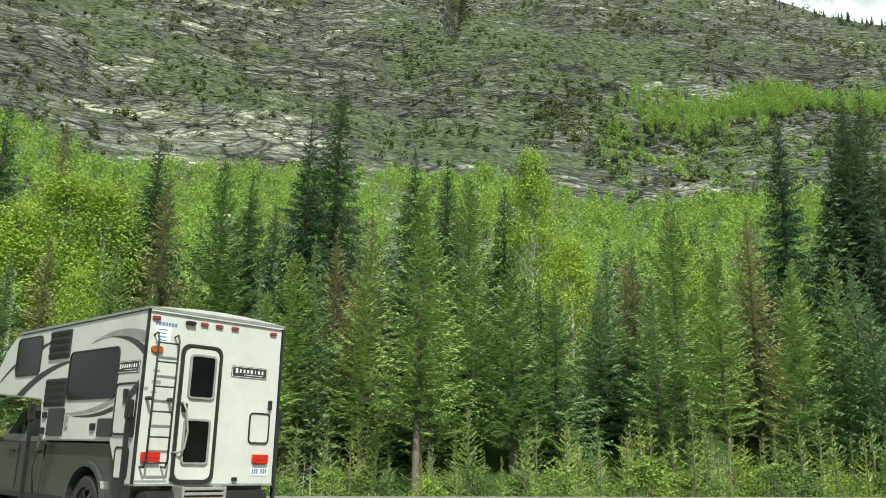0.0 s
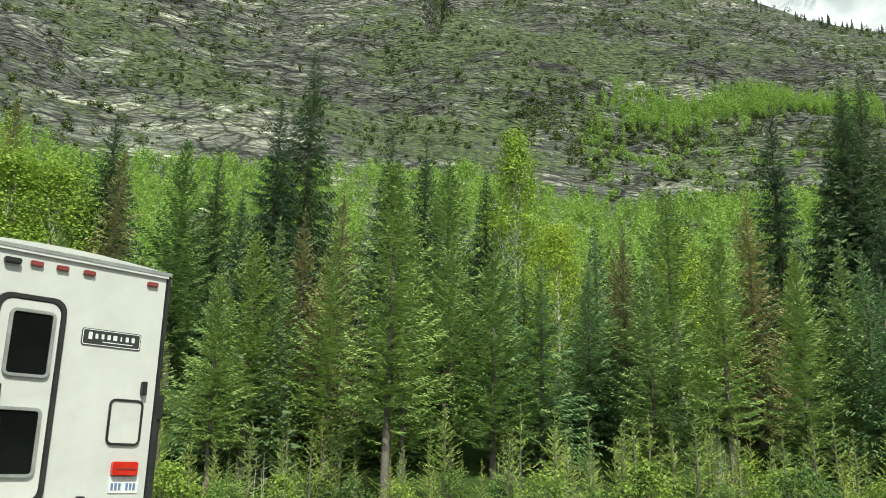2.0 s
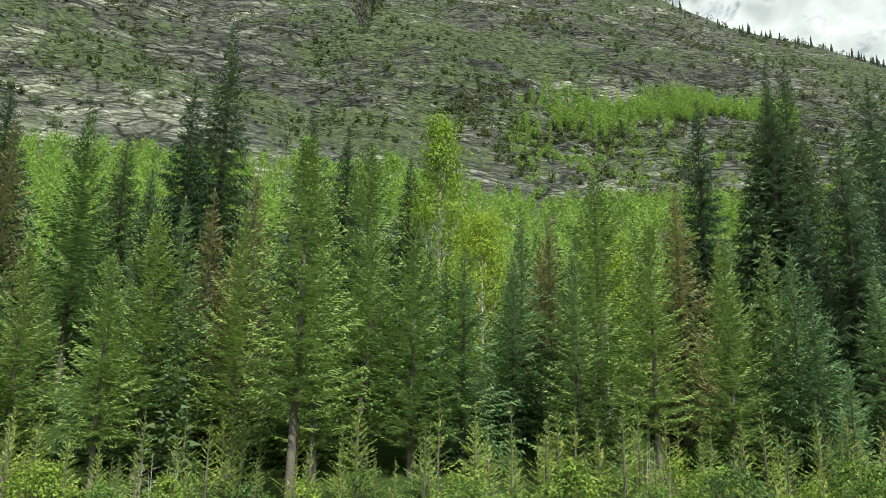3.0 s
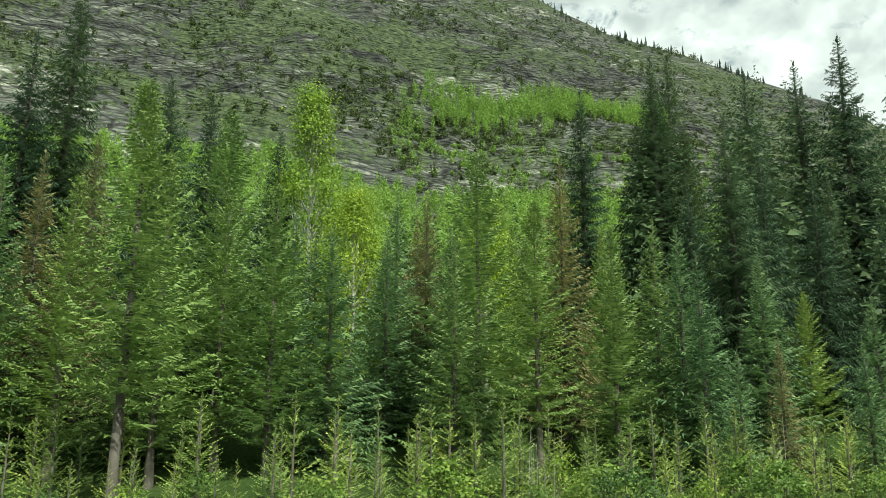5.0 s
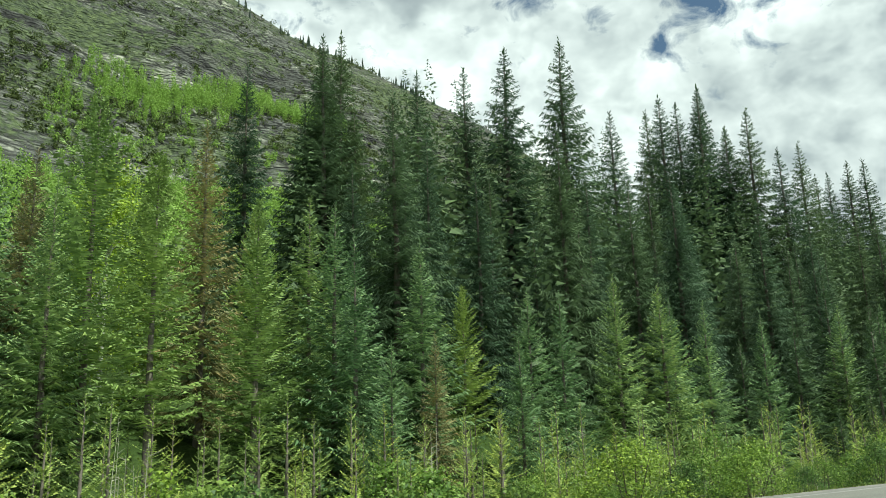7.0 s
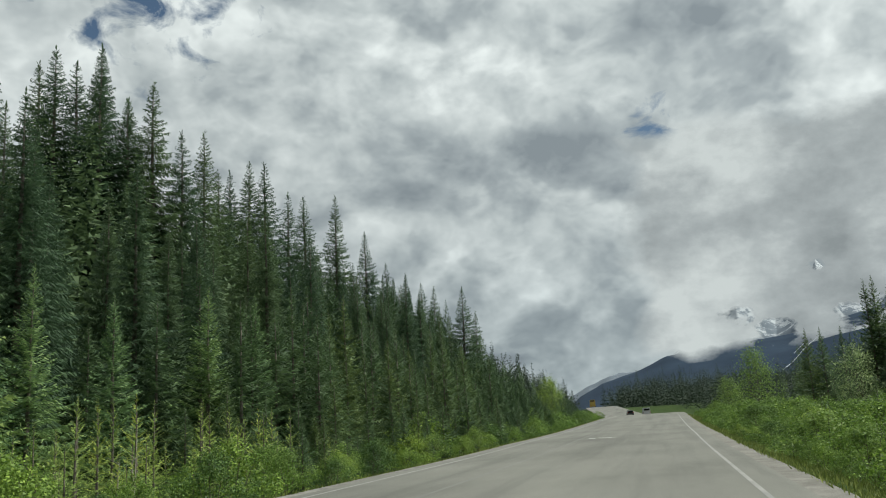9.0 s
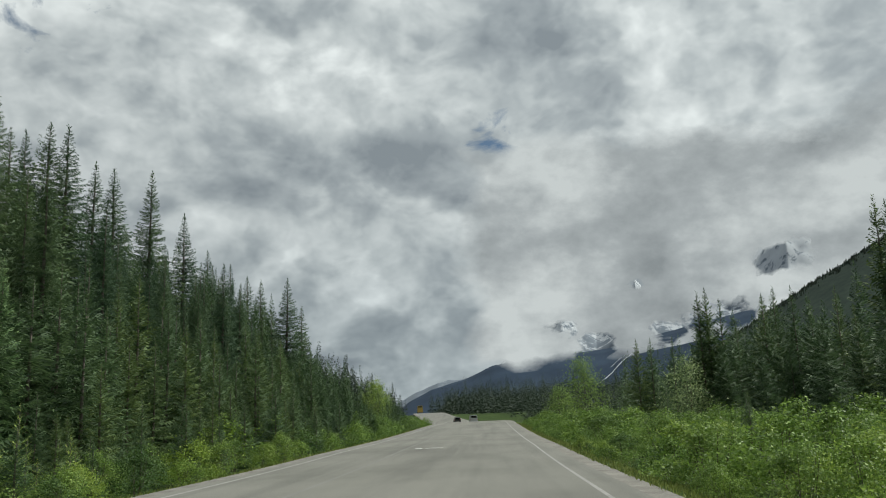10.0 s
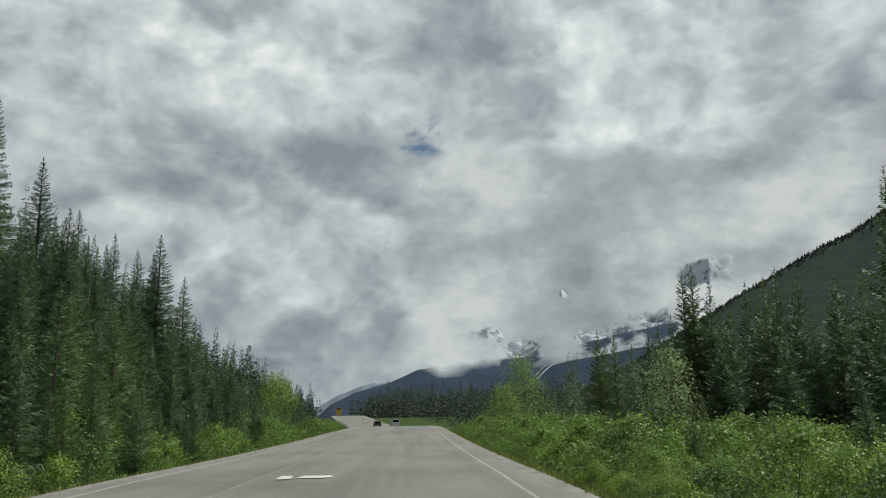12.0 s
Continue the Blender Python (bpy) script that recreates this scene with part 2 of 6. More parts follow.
def asphalt_material():
    m, nt, b = blank("asphalt")
    big = noise_fac(nt, 0.12, 4.0, 0.6, (1, 2.2, 1))
    streak = noise_fac(nt, 0.5, 4.0, 0.6, (0.05, 1.6, 1))
    grain = noise_fac(nt, 55, 3.0)
    col = ramp_of(nt, big, [(0.3, (0.120, 0.118, 0.103)), (0.48, (0.160, 0.157, 0.138)), (0.7, (0.185, 0.181, 0.160))])
    col = mix_rgb(nt, 1.0, col, ramp_of(nt, streak, [(0.33, (0.74, 0.74, 0.74)), (0.50, (1, 1, 1)), (0.7, (1.08, 1.08, 1.07))]), "MULTIPLY")
    col = mix_rgb(nt, 1.0, col, ramp_of(nt, grain, [(0.3, (0.8, 0.8, 0.8)), (0.7, (1.08, 1.08, 1.08))]), "MULTIPLY")
    nt.links.new(col, b.inputs["Base Color"])
    b.inputs["Roughness"].default_value = 0.8
    bump_of(nt, b, grain, 0.5, 0.01)
    return m


def ground_material():
    m, nt, b = blank("ground_grass")
    big, fine = noise_fac(nt, 0.15, 5.0), noise_fac(nt, 6.0, 4.0)
    col = ramp_of(nt, big, [(0.3, (0.026, 0.042, 0.013)), (0.5, (0.042, 0.070, 0.019)), (0.7, (0.062, 0.090, 0.028))])
    col = mix_rgb(nt, 1.0, col, ramp_of(nt, fine, [(0.3, (0.6, 0.6, 0.6)), (0.7, (1.15, 1.15, 1.1))]), "MULTIPLY")
    nt.links.new(col, b.inputs["Base Color"])
    b.inputs["Roughness"].default_value, b.inputs["Specular IOR Level"].default_value = 0.95, 0.08
    bump_of(nt, b, fine, 0.8, 0.08)
    return m


def rock_material():
    """Folded grey strata broken into blocks, with pale fresh faces, dark cracks and green on the flatter ledges."""
    m, nt, b = blank("layered_rock")
    co = nt.nodes.new("ShaderNodeTexCoord")

    def warped(scale, size, rot, stretch):
        warp = nt.nodes.new("ShaderNodeTexNoise")
        warp.inputs["Scale"].default_value, warp.inputs["Detail"].default_value = scale, 6.0
        nt.links.new(co.outputs["Object"], warp.inputs["Vector"])
        sc = nt.nodes.new("ShaderNodeVectorMath")
        sc.operation = "SCALE"
        sc.inputs["Scale"].default_value = size
        nt.links.new(warp.outputs["Color"], sc.inputs[0])
        add = nt.nodes.new("ShaderNodeVectorMath")
        nt.links.new(co.outputs["Object"], add.inputs[0]), nt.links.new(sc.outputs[0], add.inputs[1])
        mp = nt.nodes.new("ShaderNodeMapping")
        mp.inputs["Rotation"].default_value, mp.inputs["Scale"].default_value = rot, stretch
        nt.links.new(add.outputs[0], mp.inputs[0])
        return mp.outputs[0]

    def cells(vector, scale, feature):
        v = nt.nodes.new("ShaderNodeTexVoronoi")
        v.feature = feature
        v.inputs["Scale"].default_value = scale
        nt.links.new(vector, v.inputs["Vector"])
        return v
    beds = warped(0.010, 60.0, (0.0, radians(-14), 0.0), (0.050, 0.050, 0.16))
    fine = warped(0.035, 16.0, (0.0, radians(-14), 0.0), (0.17, 0.17, 0.50))
    strata = warped(0.012, 50.0, (0.0, radians(-14), 0.0), (0.022, 0.022, 0.42))

    def grain(vector, scale, detail, rough):
        t = nt.nodes.new("ShaderNodeTexNoise")
        t.inputs["Scale"].default_value, t.inputs["Detail"].default_value, t.inputs["Roughness"].default_value = scale, detail, rough
        nt.links.new(vector, t.inputs["Vector"])
        return t.outputs[0]
    crack1, crack2 = cells(beds, 1.0, "DISTANCE_TO_EDGE").outputs["Distance"], cells(fine, 1.0, "DISTANCE_TO_EDGE").outputs["Distance"]
    tone1, tone2 = cells(beds, 1.0, "F1").outputs["Color"], cells(fine, 1.0, "F1").outputs["Color"]
    col = ramp_of(nt, tone1, [(0.0, (0.080, 0.082, 0.080)), (0.5, (0.128, 0.130, 0.124)), (1.0, (0.205, 0.204, 0.192))])
    col = mix_rgb(nt, 1.0, col, ramp_of(nt, tone2, [(0.0, (0.55, 0.55, 0.56)), (0.6, (1.0, 1.0, 1.0)), (1.0, (1.45, 1.43, 1.38))]), "MULTIPLY")
    lines = grain(strata, 1.0, 5.0, 0.62)
    col = mix_rgb(nt, 1.0, col, ramp_of(nt, lines, [(0.37, (0.16, 0.16, 0.165)), (0.45, (0.85, 0.85, 0.85)), (0.55, (1.05, 1.05, 1.05)), (0.63, (1.9, 1.87, 1.78))]), "MULTIPLY")
    wear = noise_fac(nt, 0.09, 9.0, 0.72)
    col = mix_rgb(nt, 1.0, col, ramp_of(nt, wear, [(0.3, (0.5, 0.5, 0.5)), (0.5, (1, 1, 1)), (0.7, (1.4, 1.4, 1.38))]), "MULTIPLY")
    col = mix_rgb(nt, 1.0, col, ramp_of(nt, crack1, [(0.01, (0.10, 0.10, 0.105)), (0.08, (1, 1, 1))]), "MULTIPLY")
    col = mix_rgb(nt, 1.0, col, ramp_of(nt, crack2, [(0.02, (0.5, 0.5, 0.5)), (0.14, (1.05, 1.05, 1.05))]), "MULTIPLY")
    col = mix_rgb(nt, 1.0, col, (0.95, 1.0, 0.90), "MULTIPLY")
    pale = ramp_of(nt, grain(beds, 0.35, 6.0, 0.62), [(0.55, (1, 1, 1)), (0.63, (2.1, 2.04, 1.92))])
    col = mix_rgb(nt, 1.0, col, pale, "MULTIPLY")
    col = mix_rgb(nt, 1.0, col, ramp_of(nt, noise_fac(nt, 0.006, 4.0, 0.55), [(0.38, (0.42, 0.42, 0.42)), (0.60, (1.0, 1.0, 1.0))]), "MULTIPLY")
    moss, patch, speck = noise_fac(nt, 0.05, 8.0, 0.7, (0.8, 0.8, 1.1)), noise_fac(nt, 0.010, 3.0, 0.5), noise_fac(nt, 0.42, 4.0, 0.65)
    total = None
    for v, k in ((moss, 0.45), (patch, 0.4), (speck, 0.3)):
        q = nt.nodes.new("ShaderNodeMath")
        q.operation = "MULTIPLY_ADD"
        q.inputs[1].default_value = k
        nt.links.new(v, q.inputs[0])
        if total is None:
            q.inputs[2].default_value = 0.0
        else:
            nt.links.new(total, q.inputs[2])
        total = q.outputs[0]
    cover = ramp_of(nt, total, [(0.56, (0, 0, 0)), (0.605, (0.92, 0.92, 0.92))])
    green = ramp_of(nt, noise_fac(nt, 0.35, 5.0, 0.7), [(0.38, (0.017, 0.028, 0.010)), (0.5, (0.045, 0.066, 0.022)), (0.62, (0.09, 0.12, 0.042))])
    nt.links.new(mix_rgb(nt, cover, col, green), b.inputs["Base Color"])
    b.inputs["Roughness"].default_value = 0.9
    height = nt.nodes.new("ShaderNodeMath")
    nt.links.new(crack1, height.inputs[0]), nt.links.new(crack2, height.inputs[1])
    bump_of(nt, b, height.outputs[0], 1.0, 3.0)
    return m


M_ASPHALT, M_GROUND, M_ROCK = asphalt_material(), ground_material(), rock_material()
M_LINE = surface("worn_white_paint", (0.50, 0.50, 0.48), (0.66, 0.66, 0.63), 1.5, 0.7, fine=25, dirt=0.35)
M_LINE_EDGE = surface("edge_line_paint", (0.26, 0.256, 0.245), (0.36, 0.352, 0.335), 1.0, 0.75, fine=25, dirt=0.35)
M_LINE_FAINT = surface("faded_paint", (0.172, 0.169, 0.157), (0.215, 0.21, 0.196), 0.9, 0.8, fine=25, dirt=0.3)
M_GRAVEL = surface("gravel_shoulder", (0.17, 0.16, 0.14), (0.28, 0.265, 0.24), 1.2, 0.95, bump=0.02, fine=30, dirt=0.4)
def smooth(a, b, v):
    s = min(1.0, max(0.0, (v - a) / (b - a)))
    return s * s * (3 - 2 * s)

def road_z(x):
    """Height of the highway along its length: up to a crest, a small dip, and up again."""
    z = 0.5 + 0.0115 * min(max(x, -120.0), 72.0) + 2.75 * smooth(50, 215, x)
    return z - 0.15 * smooth(210, 255, x) + 6.6 * smooth(240, 430, x) + 0.012 * max(0.0, x - 430)

def road_y(x):
    """Centre line of the highway."""
    return 22.2 - 0.006 * x + 26.0 * smooth(175, 450, x) + 0.16 * max(0.0, x - 450)

def ground_z(x, y):
    zr, d = road_z(x), y - road_y(x)
    if d >= 0:
        z = zr - 0.55 * smooth(6.0, 9, d) + 0.5 * smooth(10, 16, d)
        z += 0.30 * max(0.0, d - 17) * smooth(15, 30, d) * (1 - 0.75 * smooth(150, 260, x))
        return z
    z = zr - 0.5 * smooth(6.5, 9, -d)
    side = smooth(9, 4, abs(x + 1.5)) * smooth(-4, 0, y + 40)
    ramp = zr * smooth(-2, 16, y)
    if y < 16.5:
        z = z * (1 - side) + ramp * side
    return z


def thing(name, m, label, category, group="", kind=""):
    ob = new(name)
    ob.empty_display_size = 0.2
    ob.matrix_basis = m
    return tagged(ob, label, category, group, kind)


def as_mesh(name, verts, faces, material=None, smooth=False):
    me = bpy.data.meshes.new(name)
    me.from_pydata(verts if isinstance(verts, list) else verts.tolist(), [], faces if isinstance(faces, list) else faces.tolist())
    if material:
        me.materials.append(material)
    if smooth:
        me.shade_smooth()
    me.update()
    return me


def part(name, data, material, parent, label=""):
    """Links a bmesh or a mesh as one object under a thing or a part."""
    if isinstance(data, bmesh.types.BMesh):
        me = bpy.data.meshes.new(name)
        data.to_mesh(me)
        data.free()
    else:
        me = data
    if material and not me.materials:
        me.materials.append(material)
    ob = new(name, me)
    ob.parent = parent
    if label:
        ob["label"] = label
    return ob


# ---- ground, road ----
def axis(lo, hi, fine_lo, fine_hi, step, grow=1.18):
    a = list(np.arange(fine_lo, fine_hi + 0.01, step))
    s = step
    while a[-1] < hi:
        s *= grow
        a.append(a[-1] + s)
    s = step
    while a[0] > lo:
        s *= grow
        a.insert(0, a[0] - s)
    return a


def build_ground():
    xs, ys = axis(-4200, 4600, -90, 260, 3.0), axis(-4200, 4300, -40, 110, 1.5)
    verts = []
    for y in ys:
        for x in xs:
            far = smooth(300, 900, math.hypot(x, y))
            z = ground_z(x, min(y, 130.0)) * (1 - far) + 4.0 * far
            d = abs(y - road_y(x))
            if d > 7.5 and math.hypot(x, y) < 300:
                z += 0.18 * noise.noise(Vector((x * 0.3, y * 0.3, 0))) * smooth(7.5, 12, d) * (1 if abs(x + 1.5) > 9 or y > 16 else 0)
            verts.append((x, y, z - 0.06))
    w = len(xs)
    faces = [(j * w + i, j * w + i + 1, j * w + w + i + 1, j * w + w + i) for j in range(len(ys) - 1) for i in range(w - 1)]
    ob = new("ground", as_mesh("ground", verts, faces, M_GROUND, True))
    tagged(ob, "grassy forest floor rising towards the mountain", "ground", kind="structure")


def strip(name, offsets, material, x0, x1, lift, step=4.0, depth=0.0):
    """A band along the highway between two offsets from its centre line; depth gives it side faces."""
    n = int((x1 - x0) / step) + 1
    verts, faces = [], []
    for i in range(n + 1):
        x = x0 + (x1 - x0) * i / n
        e = 1.0
        slope = (road_y(x + e) - road_y(x - e)) / (2 * e)
        k = math.hypot(1, slope)
        for o in offsets:
            verts.append((x - slope / k * o, road_y(x) + o / k, road_z(x) + lift))
        if depth:
            for o in offsets:
                verts.append((x - slope / k * o, road_y(x) + o / k, road_z(x) + lift - depth))
    per = 4 if depth else 2
    for i in range(n):
        a, b = i * per, (i + 1) * per
        faces.append((a, b, b + 1, a + 1))
        if depth:
            faces += [(a + 2, b + 2, b, a), (a + 1, b + 1, b + 3, a + 3)]
    return new(name, as_mesh(name, verts, faces, material))


def build_road():
    tagged(strip("road", (-6.2, 5.65), M_ASPHALT, -160, 620, 0.0, depth=0.3), "pale grey worn asphalt highway with three lanes", "road", kind="structure")
    tagged(strip("gravel_shoulder", (5.65, 6.3), M_GRAVEL, -160, 620, -0.03, depth=0.3), "gravel shoulder of the highway", "road shoulder", kind="structure")
    tagged(strip("gravel_shoulder", (-6.8, -6.2), M_GRAVEL, 9, 620, -0.03, depth=0.3), "gravel shoulder of the highway", "road shoulder", kind="structure")
    for o, mat in ((5.12, M_LINE_EDGE), (1.75, M_LINE_FAINT)):
        tagged(strip("lane_marking", (o - 0.065, o + 0.065), mat, -160, 620, 0.004), "faded white line painted on the asphalt", "lane marking", kind="structure")
    tagged(strip("lane_marking", (-5.48, -5.38), M_LINE_EDGE, 12, 620, 0.004), "white edge line painted on the asphalt", "lane marking", kind="structure")
    # side road up to the junction
    verts, faces = [], []
    rows = [(-45, 3.9, 3.9), (-20, 3.9, 3.9), (-5, 4.0, 4.0), (3, 4.2, 4.4), (8, 5.2, 6.0), (11, 6.8, 8.2), (13.3, 9.5, 11.5), (14.8, 12.5, 15.5), (15.7, 15.5, 19.5), (16.15, 18.0, 23.0)]
    for y, left, right in rows:
        for x in (-1.5 - left, -1.5 + right):
            verts.append((x, y, (ground_z(-1.5, y) if y < 14.0 else ground_z(-1.5, y) + (road_z(x) - ground_z(-1.5, y)) * smooth(13, 15.7, y)) - 0.006))
    faces = [(2 * i, 2 * i + 1, 2 * i + 3, 2 * i + 2) for i in range(len(rows) - 1)]
    tagged(new("side_road", as_mesh("side_road", verts, faces, M_ASPHALT)), "short paved side road meeting the highway", "road", kind="structure")
    # the turn arrow in the middle lane
    z = road_z(72) + 0.005
    shaft = [(70.9, 22.45, z), (73.1, 22.6, z), (73.1, 22.98, z), (70.9, 22.85, z)]
    head = [(71.6, 22.35, z), (72.9, 22.25, z), (72.75, 21.45, z), (71.95, 21.30, z), (71.3, 21.55, z)]
    arrow = thing("turn_arrow", pose(0, 0, 0), "white turn arrow painted on the middle lane", "road arrow", kind="structure")
    part("arrow_shaft", as_mesh("arrow_shaft", shaft, [(0, 1, 2, 3)], M_LINE), None, arrow)
    part("arrow_head", as_mesh("arrow_head", head, [(4, 3, 2, 1, 0)], M_LINE), None, arrow)


build_ground()
build_road()


# ---- the mountain ----
def table(v, rows):
    for (a, p), (b, q) in zip(rows, rows[1:]):
        if v <= b:
            return p + (q - p) * max(0.0, (v - a) / (b - a))
    return rows[-1][1]


CREST = [(-80, 30), (-40, 34), (10, 34), (22, 29.9), (27.3, 27.3), (33, 25.2), (38, 22.9), (41, 21.4), (46, 18), (52, 12), (60, 6), (66, 2)]
FOOT = [(-80, 19), (-28, 19.8), (-23, 18.0), (-8, 19.0), (3, 19.2), (8, 18.2), (14, 16.5), (20, 16.8), (30, 16.0), (38, 13.5), (46, 9), (52, 6), (60, 3), (66, 1)]
CX, CY = 5.0, 8.0
FOOT_R, CREST_R = 300.0, 700.0


def mountain_z(az, r):
    """Height of the mountainside in a direction (degrees from +y) at a distance from the junction."""
    foot, crest = table(az, FOOT), table(az, CREST)
    zf, zc = 1.5 + FOOT_R * math.tan(radians(foot)), 1.5 + CREST_R * math.tan(radians(crest))
    if r < FOOT_R:
        s = max(0.0, (r - 75) / (FOOT_R - 75))
        z = 6 + (zf - 6) * s ** 1.15
    elif r < CREST_R:
        s = (r - FOOT_R) / (CREST_R - FOOT_R)
        z = zf + (zc - zf) * s
    else:
        z = zc - (r - CREST_R) * 0.35
    a = radians(az)
    p = Vector((CX + r * math.sin(a), CY + r * math.cos(a), 0))
    rough = smooth(FOOT_R - 20, FOOT_R + 60, r) * smooth(CREST_R + 5, CREST_R - 80, r)
    z += rough * (14 * noise.noise(p * 0.012) + 7 * noise.noise(p * 0.035))
    z -= 48 * rough * math.exp(-((az - 1.5 - 0.004 * (r - 560)) / 0.55) ** 2) * smooth(400, 560, r)      # gully
    z += 1.5 * noise.noise(p * 0.06) * smooth(80, 140, r)
    if rough > 0:                                                     # ledges along the strata
        dip = 0.12 * p.x + 16 * noise.noise(p * 0.006 + Vector((9, 0, 0)))
        size = 9.0
        q = (z + dip) / size
        f = q - math.floor(q)
        z += rough * size * 0.62 * (smooth(0.35, 0.8, f) - f)
    return p.x, p.y, z


def build_mountain():
    azs = np.linspace(-66, 64, 500)
    rs = np.concatenate([np.linspace(75, 300, 34, endpoint=False), np.linspace(300, 706, 170), np.linspace(730, 1100, 10)])
    verts = [mountain_z(a, r) for r in rs for a in azs]
    w = len(azs)
    faces = [(j * w + i, j * w + i + 1, j * w + w + i + 1, j * w + w + i) for j in range(len(rs) - 1) for i in range(w - 1)]
    faces = [f[::-1] for f in faces]
    ob = new("mountainside", as_mesh("mountainside", verts, faces, M_ROCK, False))
    tagged(ob, "steep grey layered rock mountainside with green ledges", "mountain", kind="structure")


build_mountain()


# ---- plants ----
def frames_from(dirs):
    """Side and up vectors for many directions."""
    up = np.array([0, 0, 1.0])
    side = np.cross(dirs, up)
    ln = np.linalg.norm(side, axis=1, keepdims=True)
    side = np.where(ln > 1e-4, side / np.maximum(ln, 1e-4), np.array([1.0, 0, 0]))
    return side, np.cross(side, dirs)


def blades(rng, pos, dirs, length, width, roll=0.5, single=False, normals=None):
    """Diamond sprigs, two triangles each, from base points along directions; single: one triangle."""
    n = len(pos)
    side, up = frames_from(dirs)
    a = rng.uniform(-roll, roll, n)[:, None]
    s = side * np.cos(a) + up * np.sin(a)
    if normals is not None:
        s = unit(np.cross(normals, dirs))
    mid = pos + dirs * (length * 0.45)[:, None]
    half = s * (width * 0.5)[:, None]
    if single:
        v = np.stack([pos + half, pos + dirs * length[:, None], pos - half], axis=1)
        return v.reshape(-1, 3), np.arange(3 * n).reshape(-1, 3)
    v = np.empty((n, 4, 3))
    v[:, 0], v[:, 1], v[:, 2], v[:, 3] = pos, mid + half, pos + dirs * length[:, None], mid - half
    v[:, 2, 2] -= length * 0.06
    idx = np.arange(n)[:, None] * 4
    f = np.concatenate([idx + np.array([[0, 1, 2]]), idx + np.array([[0, 2, 3]])])
    return v.reshape(-1, 3), f


def unit(v):
    return v / np.maximum(np.linalg.norm(v, axis=1, keepdims=True), 1e-6)


def trunk_mesh(name, height, radius, material, rng, sides=7, lean=0.012):
    verts, faces, n = [], [], 9
    off = np.cumsum(rng.normal(0, lean * height / n, (n + 1, 2)), axis=0)
    off -= off[0]
    for i in range(n + 1):
        t = i / n
        r = radius * ((1 - t) ** 0.85 + 0.02) * (1.25 if i == 0 else 1)
        for k in range(sides):
            a = 2 * math.pi * k / sides
            verts.append((off[i][0] + r * math.cos(a), off[i][1] + r * math.sin(a), height * t - (0.25 if i == 0 else 0)))
    for i in range(n):
        for k in range(sides):
            faces.append((i * sides + k, i * sides + (k + 1) % sides, (i + 1) * sides + (k + 1) % sides, (i + 1) * sides + k))
    return as_mesh(name, verts, faces, material, True), (off, height)


